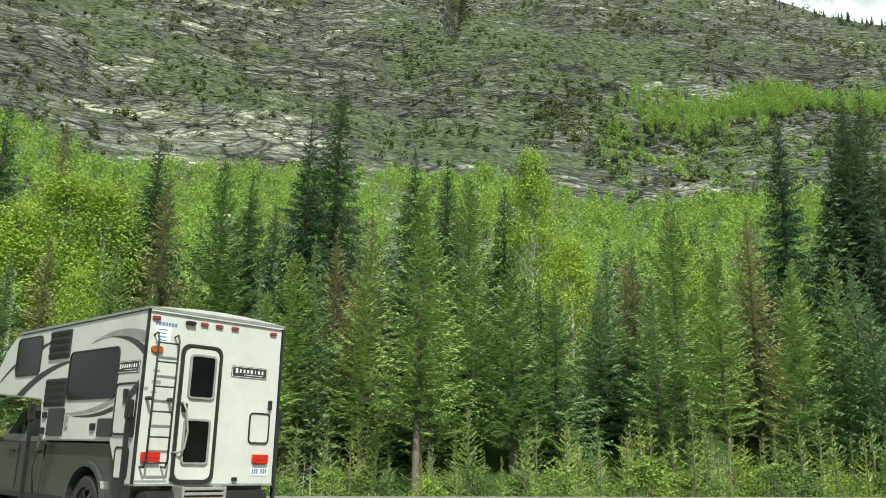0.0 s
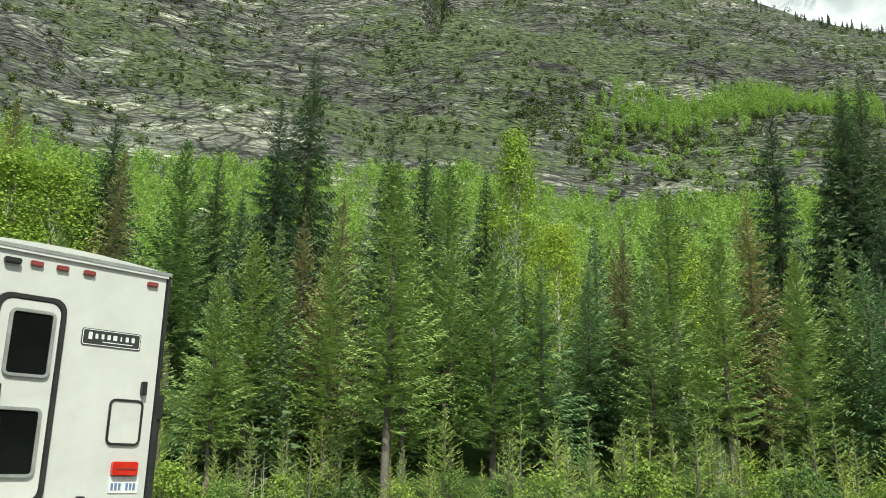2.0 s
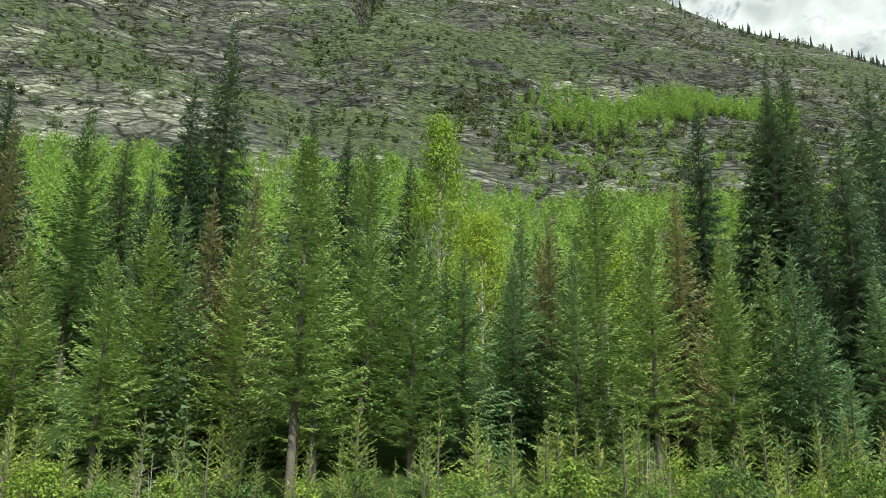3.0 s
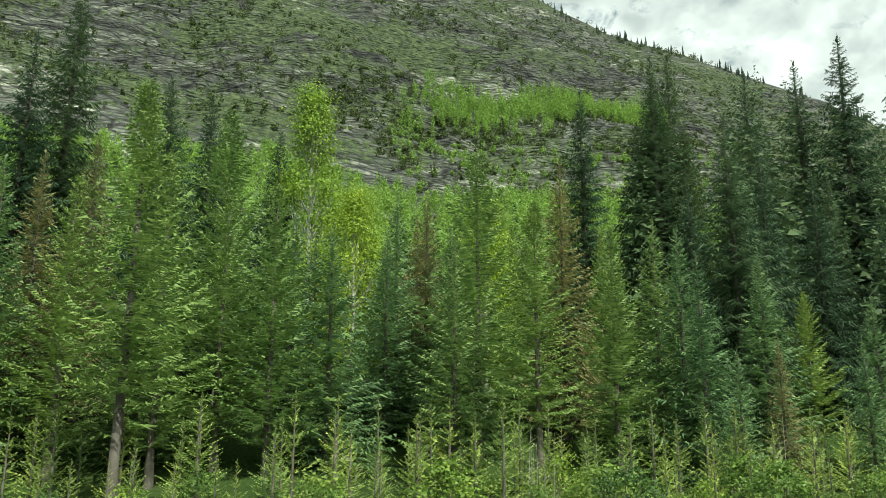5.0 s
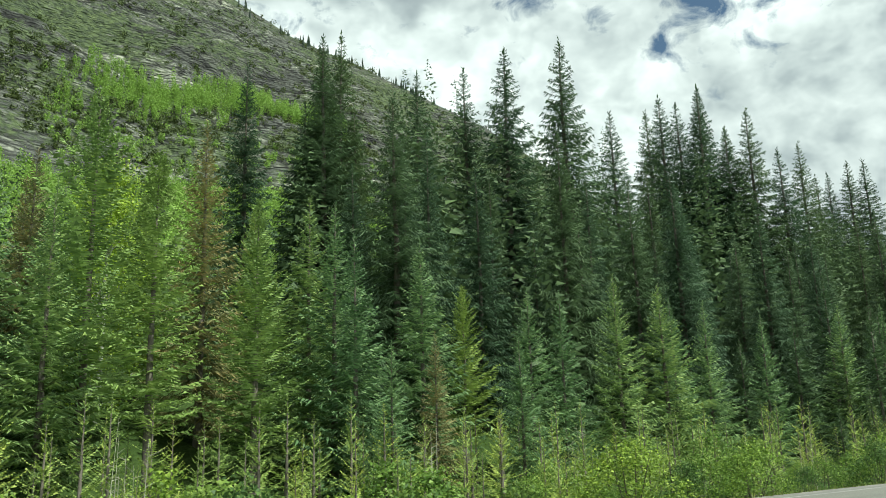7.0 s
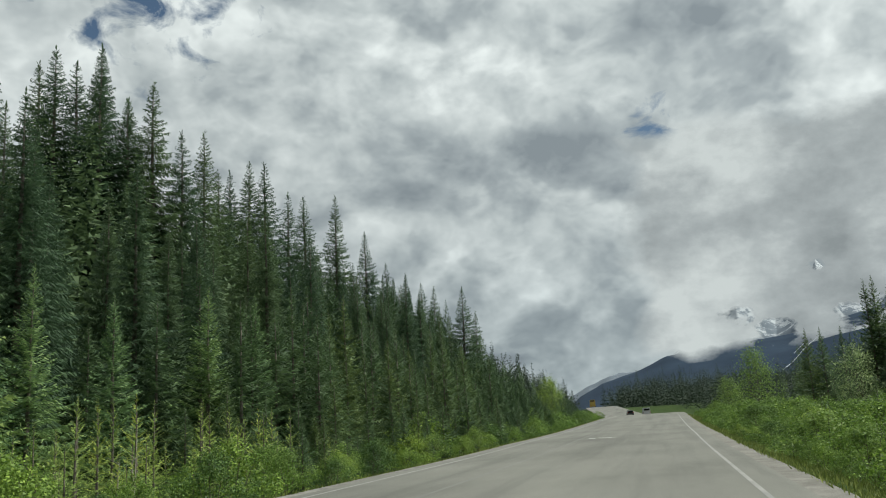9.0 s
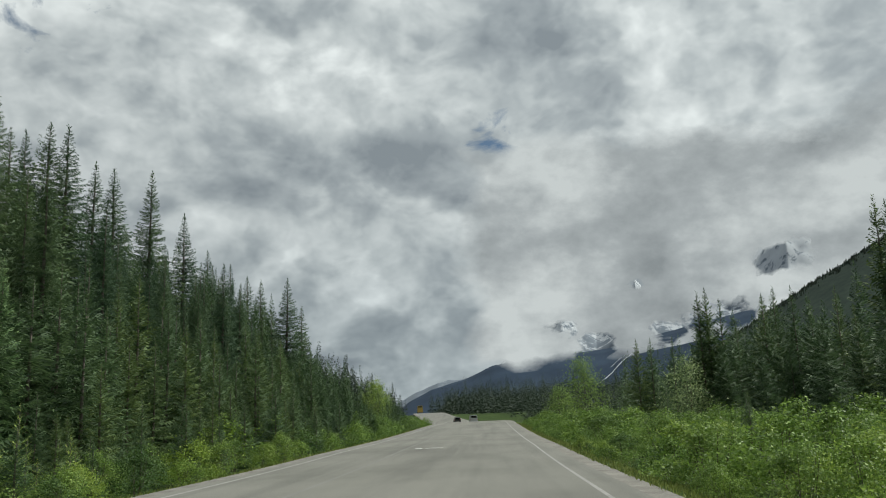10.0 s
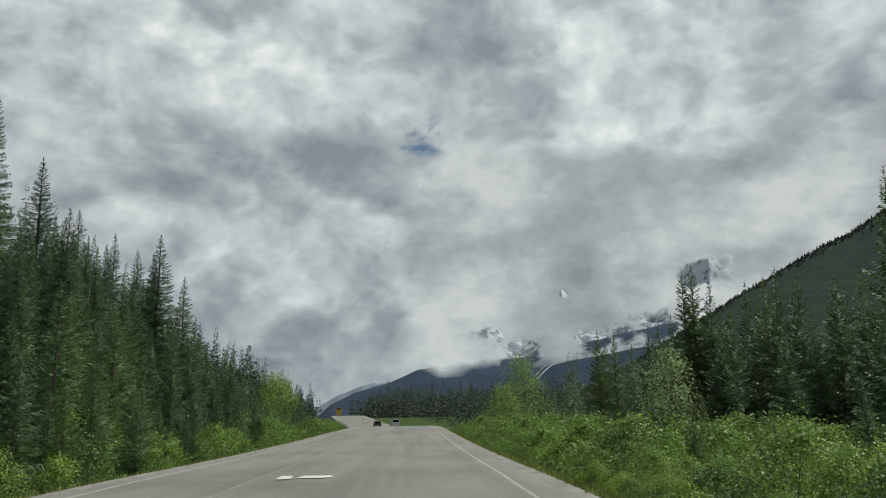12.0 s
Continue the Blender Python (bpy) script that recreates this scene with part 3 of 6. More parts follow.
def conifer(seed, height, radius, material, bare=0.05, gap=0.42, per=7, droop=-12, lift=30, tooth=0.5, density=4.0, power=0.85, ragged=0.2, hang=0.35, stems=False, tufts=0):
    """A trunk and a crown of whorled boughs, each a drooping spine fringed with twigs. Returns the two meshes."""
    rng = np.random.default_rng(seed)
    trunk, (off, _) = trunk_mesh("trunk", height, 0.011 * height + 0.025, M_BARK, rng)
    z0 = bare * height
    verts, faces, total = [], [], 0

    def add(v, f):
        nonlocal total
        verts.append(v), faces.append(f + total)
        total += len(v)
    z = z0
    while z < height * 0.985:
        t = (z - z0) / (height - z0)
        reach = radius * (1 - t) ** power * (0.7 + 0.3 * min(1, t * 7)) + 0.007 * height
        count = max(3, int(per * (0.6 + 0.4 * (1 - t)) + rng.uniform(-0.5, 1.5)))
        a0 = rng.uniform(0, 6.28)
        cx, cy = np.interp(z, np.linspace(0, height, 10), off[:, 0]), np.interp(z, np.linspace(0, height, 10), off[:, 1])
        for k in range(count):
            if rng.random() < ragged * 0.4:
                continue
            a = a0 + 6.283 * k / count + rng.normal(0, 0.22)
            ln = reach * min(1.45, max(0.35, rng.normal(0.95, ragged)))
            el = radians(droop + (lift - droop) * t ** 1.2 + rng.normal(0, 6))
            out = np.array([math.cos(a), math.sin(a), 0.0])
            across = np.array([-out[1], out[0], 0.0])
            n = 3 + int(ln * density)
            s = np.linspace(0.03, 1.0, n + 1)
            spine = np.outer(s * ln * math.cos(el), out)
            spine[:, 2] += s * ln * math.sin(el) + 0.18 * ln * s ** 2.2
            spine += np.array([cx, cy, z + rng.uniform(-0.2, 0.2) * gap]) + rng.normal(0, 0.012 * ln, spine.shape)
            sm = s[:-1]
            wide = 0.92 * tooth * ln ** 0.8 * (0.35 + 0.65 * np.sin(np.pi * np.minimum(1, 0.18 + 0.8 * sm)))
            step = 0.8 * (spine[1:] - spine[:-1])
            for sgn in (-1, 1):
                spread = rng.uniform(0.55, 1.2, n)
                d = out[None, :] * np.cos(spread)[:, None] + sgn * across[None, :] * np.sin(spread)[:, None]
                d[:, 2] += math.sin(el) * 0.5 - hang * rng.uniform(0.1, 1.9, n)
                tip = spine[:-1] + d * (wide * rng.uniform(0.7, 1.4, n))[:, None]
                add(np.stack([spine[:-1], spine[:-1] + step, tip], axis=1).reshape(-1, 3), np.arange(3 * n).reshape(-1, 3))
            if stems:
                w = across * 0.008
                add(np.array([spine[0] + w, spine[0] - w, spine[-1]]) + np.array([0, 0, 0.01]), np.array([[0, 1, 2]]))
            if tufts:
                at = spine[rng.integers(n // 2, n + 1, tufts)]
                dirs = unit(out * 0.7 + rng.normal(0, 0.6, (tufts, 3)) + np.array([0, 0, 0.35]))
                lens = tooth * 0.55 * rng.uniform(0.7, 1.3, tufts)
                add(*blades(rng, at, dirs, lens, lens * 0.4, 1.4))
        z += gap * (0.5 + 0.5 * (1 - t)) * rng.uniform(0.75, 1.25)
    m = 8
    pos = np.column_stack([np.full(m, off[-1][0]), np.full(m, off[-1][1]), np.linspace(height * 0.96, height * 0.995, m)])
    dirs = unit(np.column_stack([rng.normal(0, 0.35, m), rng.normal(0, 0.35, m), np.full(m, 0.8)]))
    lens = np.full(m, 0.018 * height)
    add(*blades(rng, pos, dirs, lens, lens * 0.3, 0.7))
    return trunk, as_mesh("crown", np.concatenate(verts), np.concatenate(faces), material), height


def leafy(seed, height, radius, material, bark, base=0.25, clumps=60, leaves=26, leaf=0.22, stems=1, trunk_r=None, sharp=0.5, tight=1.0, small=False):
    """A broadleaf tree or shrub: stems with limbs and many clumps of separate leaves."""
    rng = np.random.default_rng(seed)
    verts, faces = [], []
    tr = trunk_r or 0.010 * height + 0.02

    def limb(p, q, r0, r1, sides=5):
        p, q = np.array(p), np.array(q)
        d = (q - p) / max(1e-6, np.linalg.norm(q - p))
        s, u = frames_from(d[None, :])
        b = len(verts)
        for c, r in ((p, r0), ((p + q) / 2 + rng.normal(0, 0.02 * height, 3) * 0.4, (r0 + r1) / 2), (q, r1)):
            for k in range(sides):
                a = 6.283 * k / sides
                verts.append(tuple(c + r * (math.cos(a) * s[0] + math.sin(a) * u[0])))
        for i in range(2):
            for k in range(sides):
                faces.append((b + i * sides + k, b + i * sides + (k + 1) % sides, b + (i + 1) * sides + (k + 1) % sides, b + (i + 1) * sides + k))
    cents = []
    tops = []
    for i in range(stems):
        a = rng.uniform(0, 6.28)
        sp = 0.0 if stems == 1 else radius * rng.uniform(0.15, 0.6)
        top = (sp * math.cos(a), sp * math.sin(a), height * rng.uniform(0.8, 0.95))
        limb((0.1 * sp * math.cos(a), 0.1 * sp * math.sin(a), -0.15), top, tr if stems == 1 else tr * 0.6, tr * 0.15)
        tops.append(top)
    for i in range(clumps):
        t = rng.uniform(0, 1) ** 0.9
        z = height * (base + (1 - base) * t)
        prof = math.sin(math.pi * min(1.0, (0.12 + 0.88 * t)) ** sharp) ** 0.75 if t < 1 else 0.1
        rr = radius * prof * math.sqrt(rng.uniform(0.25, 1.0)) * rng.uniform(0.8, 1.12)
        a = rng.uniform(0, 6.28)
        c = np.array([rr * math.cos(a), rr * math.sin(a), z])
        cents.append(c)
        if i % 3 == 0:
            top = tops[i % stems]
            k = max(0.05, min(0.9, (z / height) - rng.uniform(0.1, 0.25)))
            limb((top[0] * k, top[1] * k, height * k), tuple(c), tr * 0.28, tr * 0.06, 4)
    cents = np.array(cents)
    n = leaves
    cl = (0.16 * radius + 0.10) * tight
    pos = np.repeat(cents, n, axis=0) + rng.normal(0, 1, (len(cents) * n, 3)) * np.array([cl, cl, cl * 0.8])
    pos[:, 2] = np.maximum(pos[:, 2], 0.03)
    dirs = unit(rng.normal(0, 1, pos.shape) + np.array([0, 0, -0.15]))
    lens = leaf * rng.uniform(0.6, 1.35, len(pos))
    axis_z = np.array([0, 0, height * (base + (1 - base) * 0.45)])
    near = np.repeat(cents, n, axis=0)
    normals = unit(unit((pos - axis_z) / np.array([radius, radius, height * 0.45])) + 1.1 * unit(pos - near) + rng.normal(0, 0.45, pos.shape))
    v, f = blades(rng, pos, dirs, lens, lens * (0.95 if small else 0.72), 1.5, small, normals)
    return as_mesh("stem" if stems > 1 else "trunk", verts, faces, bark, True), as_mesh("crown", v, f, material), height


def plant(name, meshes, x, y, height, label, category, group, spin, sink=0.05, wide=1.0, z=None):
    trunk, crown, h0 = meshes
    s = height / h0
    m = pose(x, y, (ground_z(x, y) if z is None else z) - 0.06 - sink, 0, 0, spin) @ Matrix.Diagonal((s * wide, s * wide, s, 1))
    ob = thing(name, m, label, category, group)
    part(trunk.name.split(".")[0], trunk, None, ob)
    part("crown", crown, None, ob)
    return ob


DARK = [conifer(10 + i, 24, 4.1 + 0.35 * (i % 3), M_SPRUCE_DARK, 0.05, 0.48, 9, -26, 14, 0.34, 6.0, 1.0, 0.13, 0.42) for i in range(5)]
GREEN = [conifer(30 + i, 10, 2.25 + 0.2 * (i % 3), M_SPRUCE, 0.02, 0.33, 9, -12, 35, 0.29, 6.6, 0.98, 0.16, 0.25) for i in range(5)]
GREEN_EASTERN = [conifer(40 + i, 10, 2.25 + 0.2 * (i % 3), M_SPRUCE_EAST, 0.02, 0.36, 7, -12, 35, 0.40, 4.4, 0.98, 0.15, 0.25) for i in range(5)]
PINE = [conifer(50 + i, 13, 2.5 + 0.25 * (i % 3), M_PINE, 0.12, 0.44, 9, 2, 48, 0.27, 6.0, 0.8, 0.26, 0.15, False, 9) for i in range(4)]
PINE_BARE = [conifer(60 + i, 13, 2.1, M_PINE, 0.24, 0.36, 10, -6, 46, 0.27, 6.0, 0.7, 0.26, 0.2, False, 9) for i in range(2)]
RUSTY = [conifer(70 + i, 14, 2.6, M_RUSTY, 0.05, 0.42, 9, -14, 30, 0.30, 6.6, 0.9, 0.18, 0.35) for i in range(3)]
SAPLING = [conifer(90 + i, 3.0, 0.85, M_SAPLING, 0.03, 0.24, 6, 6, 36, 0.15, 11.0, 0.9, 0.25, 0.15, True) for i in range(6)]
ASPEN = [leafy(110 + i, 13, 2.6, M_ASPEN, M_ASPEN_BARK, 0.08, 150, 105, 0.13) for i in range(4)]
POPLAR = [leafy(120 + i, 14, 1.7, M_ASPEN, M_ASPEN_BARK, 0.03, 190, 90, 0.13, sharp=0.8) for i in range(2)]
SHRUB = [leafy(130 + i, 2.0, 1.25, (M_SHRUB, M_SHRUB_DEEP, M_SHRUB, M_ROUND_LEAF, M_SHRUB_DEEP, M_ROUND_LEAF)[i], M_STEM, 0.05, 36, 112, 0.060, 5, 0.03, 0.7, 0.6, True) for i in range(6)]
SHRUB_FAR = [leafy(140 + i, 2.0, 1.25, (M_SHRUB, M_SHRUB_DEEP, M_ROUND_LEAF, M_SHRUB)[i], M_STEM, 0.05, 34, 36, 0.105, 5, 0.03, 0.7, 0.66, True) for i in range(4)]
PALE = [leafy(150 + i, 6.0, 2.3, M_BUSH_PALE, M_STEM, 0.08, 90, 36, 0.16, 4, 0.07, 0.6) for i in range(2)]
ROUND = [leafy(170 + i, 6.0, 2.5, M_ROUND_LEAF, M_STEM, 0.04, 110, 34, 0.15, 5, 0.06, 0.55) for i in range(2)]

# ---- single trees, each at its own place: x, y, height ----
TALL_WEST = [(-7.1, 66, 24.9), (-9.1, 64, 20.1), (-30.7, 60, 21.0), (-18.8, 58, 18.2), (-0.8, 62, 17.8), (1.6, 64, 17.2), (-14.6, 70, 16.1),
    (-12.3, 68, 13.4), (-27.3, 75, 16.3), (6.1, 62, 14.7), (32.7, 75, 22.4), (32.5, 62, 23.0), (34.4, 63, 24.0), (33.4, 64, 22.0), (32.0, 63.5, 18.0), (35.3, 62.5, 18.5), (47.6, 72, 25.0),
    (55.6, 75, 27.8), (56.4, 70, 29.6), (62.1, 68, 31.8), (83.3, 80, 29.5), (96.4, 85, 32.5), (93.1, 80, 33.8), (99.5, 82, 34.0),
    (95.4, 76, 34.9)]
TALL_EAST = [(92.7, 74, 34.4), (97.8, 74, 29.8), (96.6, 70, 32.2), (95.0, 72, 29.1), (99.3, 68, 27.4), (107.5, 70, 29.6), (115.2, 72, 26.3),
    (118.7, 72, 27.0), (119.7, 70, 29.0), (121.4, 68, 29.6), (126.3, 67, 26.6), (130.0, 66, 27.1), (136.8, 64, 29.1), (145.1, 62, 25.2),
    (162.8, 64, 22.6), (188.8, 68, 25.5), (201.9, 68, 26.4), (205.0, 66, 26.8), (126.6, 42.5, 18.5), (140.4, 43.6, 16.5)]
RUSTY_AT = [(-27.2, 62, 19.6), (-19.9, 45, 12.3), (-4.9, 48, 12.2), (-3.1, 50, 12.9), (12.9, 52, 11.1), (18.8, 48, 13.8), (-16.1, 52, 15.3)]
PINE_AT = [(-11.8, 44, 10.1), (-14.1, 58, 16.1), (2.8, 52, 14.8), (-3.0, 44, 11.4), (0.5, 43, 12.6), (4.6, 44, 11.5), (13.7, 46, 14.0),
           (18.8, 43, 10.7), (2.7, 45, 11.4), (17.6, 52, 9.6), (-6.7, 44, 11.4)]
GREEN_WEST = [(-5.8, 45, 12.0), (-17.4, 48, 11.1), (10.0, 48, 9.7), (7.0, 45, 10.2), (12.4, 46, 10.4), (22.6, 46, 11.4), (22.1, 43, 11.1), (21.8, 41, 9.7),
              (-20.4, 42, 11.2), (-16.7, 41, 8.8), (-13.6, 43, 9.6), (-8.8, 46, 9.3), (10.9, 50, 11.1), (20.6, 37, 5.2), (27.0, 44, 10.0), (27.0, 38, 5.9),
              (30.4, 41, 8.2), (32.3, 41, 8.3), (34.8, 40, 9.2), (41.4, 42, 8.7), (44.1, 42, 8.8), (49.5, 42, 8.3), (54.4, 40, 9.3), (59.8, 40, 9.6)]
GREEN_EAST = [(54.0, 38, 8.7), (59.3, 40, 9.1), (62.4, 40, 9.2), (63.7, 38, 8.0), (66.1, 38, 8.1), (80.1, 40, 9.9), (83.8, 39, 9.8), (78.7, 36, 6.4),
    (52.8, 34.5, 3.7), (59.7, 33.5, 3.5)]
ASPEN_AT = [(9.1, 52, 10.7), (-23.5, 55, 14.6), (-21.2, 56, 14.1), (-24.9, 52, 12.6), (15.4, 50, 10.6)]
POPLAR_AT = [(7.5, 58, 17.1), (-15.8, 39, 9.6)]
RIGHT_AT = [(121.2, -5.6, 15.0), (121.5, -6.5, 15.3), (121.3, -8, 14.0), (136.5, -1, 10.9), (137.7, -3, 11.0), (123.5, -2.8, 10.2), (119.0, -12, 13.9),
    (121.0, -14, 15.1), (120.9, -16, 15.0), (110.8, -14, 12.5), (114.1, -18, 14.0), (130.9, -31, 27.4), (130.3, -32, 26.5), (121.3, -30, 21.6),
    (103.1, -12, 10.0), (119.2, -9, 11.2), (106.3, -10, 8.3), (102.9, -15, 10.9), (94.2, -14, 9.0)]
rnd = random.Random(7)
taken = []
far_trees = []


def spruce_at(rows, kinds, label, group, wide=(0.9, 1.1)):
    for i, (x, y, h) in enumerate(rows):
        plant("spruce_tree", kinds[(i * 2 + i // 3) % len(kinds)], x, y, h, label, "tree", group, rnd.uniform(0, 360), wide=rnd.uniform(*wide))
        taken.append((x, y))


spruce_at(TALL_WEST, DARK, "tall dark green narrow spruce tree at the forest edge", "tall spruces", (1.0, 1.35))
spruce_at(TALL_EAST, DARK, "tall dark green narrow spruce tree on the slope", "tall spruces", (1.0, 1.3))
spruce_at(GREEN_WEST, GREEN, "young bluish green spruce tree with layered branches", "young spruces")
spruce_at(GREEN_EAST, GREEN_EASTERN, "young spruce tree with darkened green needles beside the highway", "young spruces")
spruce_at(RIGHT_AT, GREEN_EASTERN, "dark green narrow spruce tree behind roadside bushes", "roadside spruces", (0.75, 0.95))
for i, (x, y, h) in enumerate(RUSTY_AT):
    plant("spruce_tree", RUSTY[i % 3], x, y, h, "spruce tree with rusty brown cones and needles on its top", "tree", "browned spruces", rnd.uniform(0, 360))
    taken.append((x, y))
for i, (x, y, h) in enumerate(PINE_AT):
    plant("pine_tree", PINE[i % 4], x, y, h, "yellow-green lodgepole pine with upturned branches", "tree", "pines", rnd.uniform(0, 360))
    taken.append((x, y))
for i, (x, y, h) in enumerate([(-0.15, 36, 12.9), (-6.7, 37, 8.4), (13.5, 38.5, 10.6)]):
    plant("pine_tree", PINE_BARE[i % 2], x, y, h, "yellow-green pine with a bare lower trunk at the forest edge", "tree", "pines", rnd.uniform(0, 360))
    taken.append((x, y))
for i, (x, y, h) in enumerate(ASPEN_AT):
    plant("aspen_tree", ASPEN[i % 4], x, y, h, "bright yellow-green aspen tree in fresh leaf", "tree", "aspens", rnd.uniform(0, 360), wide=1.5 if x < 0 else 1.15)
    taken.append((x, y))
for i, (x, y, h) in enumerate(POPLAR_AT):
    plant("poplar_tree", POPLAR[i % 2], x, y, h, "slender light green poplar with a pale trunk", "tree", "poplars", rnd.uniform(0, 360))
for i, (x, y, h, w) in enumerate([(116, -2.4, 7.0, 1.0), (183, 1, 11.0, 0.95), (133, 9.6, 5.0, 1.1), (152, 35.2, 7.0, 0.95), (196, 40.0, 8.0, 0.9)]):
    plant("broadleaf_tree", PALE[i % 2] if i == 0 else ROUND[i % 2], x, y, h, "rounded pale green broadleaf tree beside the highway", "tree", "roadside broadleaf trees", 40 * i, wide=w)
    taken.append((x, y))


def free(x, y, gap):
    if all((x - a) ** 2 + (y - b) ** 2 > gap * gap for a, b in taken):
        taken.append((x, y))
        return True
    return False


# ---- the wood between them ----
deep = []
count = 0
for i in range(2600):
    x, y = rnd.uniform(-70, 215), rnd.uniform(39.5, 98)
    if x < 28:
        if y > 78 or not free(x, y, 3.1):
            continue
        h = rnd.uniform(6.5, 10.0) if y < 56 else rnd.uniform(8, 12)
        if y < 42:
            h *= 0.75
    else:
        if y > 60 + 36 * smooth(30, 70, x) * smooth(215, 120, x) or not free(x, y, 3.3):
            continue
        h = rnd.uniform(6.5, 9.5) if y < 46 else rnd.uniform(12, 18) if y < 58 else rnd.uniform(16, 24) * (1 - 0.3 * smooth(140, 210, x))
    if x > 140 and (y - 19) < 0.31 * (x - 45):
        h = min(h, rnd.uniform(8.5, 12))
    if y > 57 or x < -38 or x > 150 or count > 105:
        deep.append((x, y, h))
        continue
    count += 1
    k, spin = rnd.random(), rnd.uniform(0, 360)
    if y < 46 or (x < 28 and y < 56):
        if k < 0.62 or x > 40:
            plant("spruce_tree", (GREEN if x < 40 else GREEN_EASTERN)[i % 5], x, y, h, "young green spruce tree in the forest", "tree", "forest spruces", spin, wide=rnd.uniform(0.9, 1.15))
        elif k < 0.9:
            plant("pine_tree", PINE[i % 4], x, y, h, "yellow-green pine tree in the forest", "tree", "pines", spin)
        else:
            plant("spruce_tree", RUSTY[i % 3], x, y, h, "spruce tree with rusty tinged needles", "tree", "browned spruces", spin)
    else:
        plant("spruce_tree", DARK[i % 5], x, y, h, "dark green spruce tree deep in the forest", "tree", "forest spruces", spin, wide=rnd.uniform(0.9, 1.2))

# taller spruces filling the slope behind the eastern edge
count = 0
for i in range(500):
    x, y = rnd.uniform(112, 198), rnd.uniform(51, 69)
    if count < 44 and free(x, y, 2.6):
        count += 1
        h = min(rnd.uniform(13.5, 18.0) + 0.42 * max(0.0, y - 57), 14.5 if x > 190 else 30)
        far_trees.append((GREEN_EASTERN[i % 5] if y < 58 else DARK[i % 5], x, y, h, rnd.uniform(0, 360), rnd.uniform(0.75, 1.0)))

# dense young row beside the highway further east
count = 0
for i in range(700):
    x, y = rnd.uniform(58, 150), rnd.uniform(36, 45)
    if count < 55 and free(x, y, 2.3):
        count += 1
        h, spin, wide = rnd.uniform(6.5, 10) + 0.5 * (y - 38), rnd.uniform(0, 360), rnd.uniform(0.85, 1.1)
        if x > 112:
            far_trees.append((GREEN_EASTERN[i % 5], x, y, h, spin, wide))
        else:
            plant("spruce_tree", GREEN_EASTERN[i % 5], x, y, h, "young green spruce tree beside the highway", "tree", "young spruces", spin, wide=wide)

# small spruces standing among the roadside shrubs
count = 0
for i in range(300):
    x = rnd.uniform(42, 150)
    y = road_y(x) + rnd.uniform(9.0, 14.0)
    if count < 78 and free(x, y, 1.7):
        count += 1
        h, spin, wide = rnd.uniform(1.8, 5.0), rnd.uniform(0, 360), rnd.uniform(0.9, 1.2)
        if x > 96:
            far_trees.append((GREEN_EASTERN[i % 5], x, y, h, spin, wide))
        else:
            plant("spruce_tree", GREEN_EASTERN[i % 5], x, y, h, "small green spruce tree among roadside shrubs", "tree", "young spruces", spin, wide=wide)

# right-hand wood
count = 0
for i in range(520):
    x, y = rnd.uniform(58, 235), rnd.uniform(-62, -2)
    if y > -4 - 16 * smooth(110, 60, x) or not free(x, y, 4.4):
        continue
    h = rnd.uniform(7.5, 12.0) if y > -14 else rnd.uniform(11, 16.5)
    if y < -38 or x > 170 or count > 80:
        deep.append((x, y, h))
        continue
    count += 1
    far_trees.append((GREEN_EASTERN[i % 5], x, y, h, rnd.uniform(0, 360), rnd.uniform(0.9, 1.2)))

count = 0
for i in range(400):
    x, y = rnd.uniform(84, 142), rnd.uniform(-29, -7)
    if count < 42 and y < -6 - 9 * smooth(105, 84, x) and free(x, y, 2.5):
        count += 1
        far_trees.append((GREEN_EASTERN[i % 5], x, y, rnd.uniform(8.5, 13), rnd.uniform(0, 360), rnd.uniform(0.85, 1.1)))

# saplings and shrubs along the highway; those far down the road are joined later
far_shrubs = []
taken.clear()
count = 0
for i in range(1300):
    x, y = rnd.uniform(-34, 52), 31.6 + 8.4 * rnd.random() ** 1.3
    if count < 300 and free(x, y, 0.95):
        count += 1
        h = rnd.uniform(1.6, 3.6) * (1 - 0.4 * smooth(33.5, 31.5, y))
        plant("spruce_sapling", SAPLING[i % 6], x, y, h, "thin yellow-green conifer sapling in roadside brush", "sapling", "saplings", rnd.uniform(0, 360), wide=rnd.uniform(0.75, 1.1))
taken.clear()
count = 0
for i in range(900):
    x = -32 + 205 * rnd.random() ** 0.85
    y = road_y(x) + 7.3 + 6.5 * rnd.random() ** 1.3
    if count < 200 and free(x, y, 1.75):
        count += 1
        h = rnd.uniform(0.9, 1.7) if x < 18 else rnd.uniform(0.9, 1.8) if rnd.random() < 0.85 else rnd.uniform(1.9, 2.5)
        spin, wide = rnd.uniform(0, 360), rnd.uniform(1.0, 1.3)
        if x > 84:
            far_shrubs.append((SHRUB_FAR[i % 4], x, y, h, spin, wide))
            continue
        plant("shrub", SHRUB[i % 6] if 22 < x < 68 else SHRUB_FAR[i % 4], x, y, h, "bright green willow shrub at the roadside", "shrub", "roadside shrubs", spin, wide=wide)
count = 0
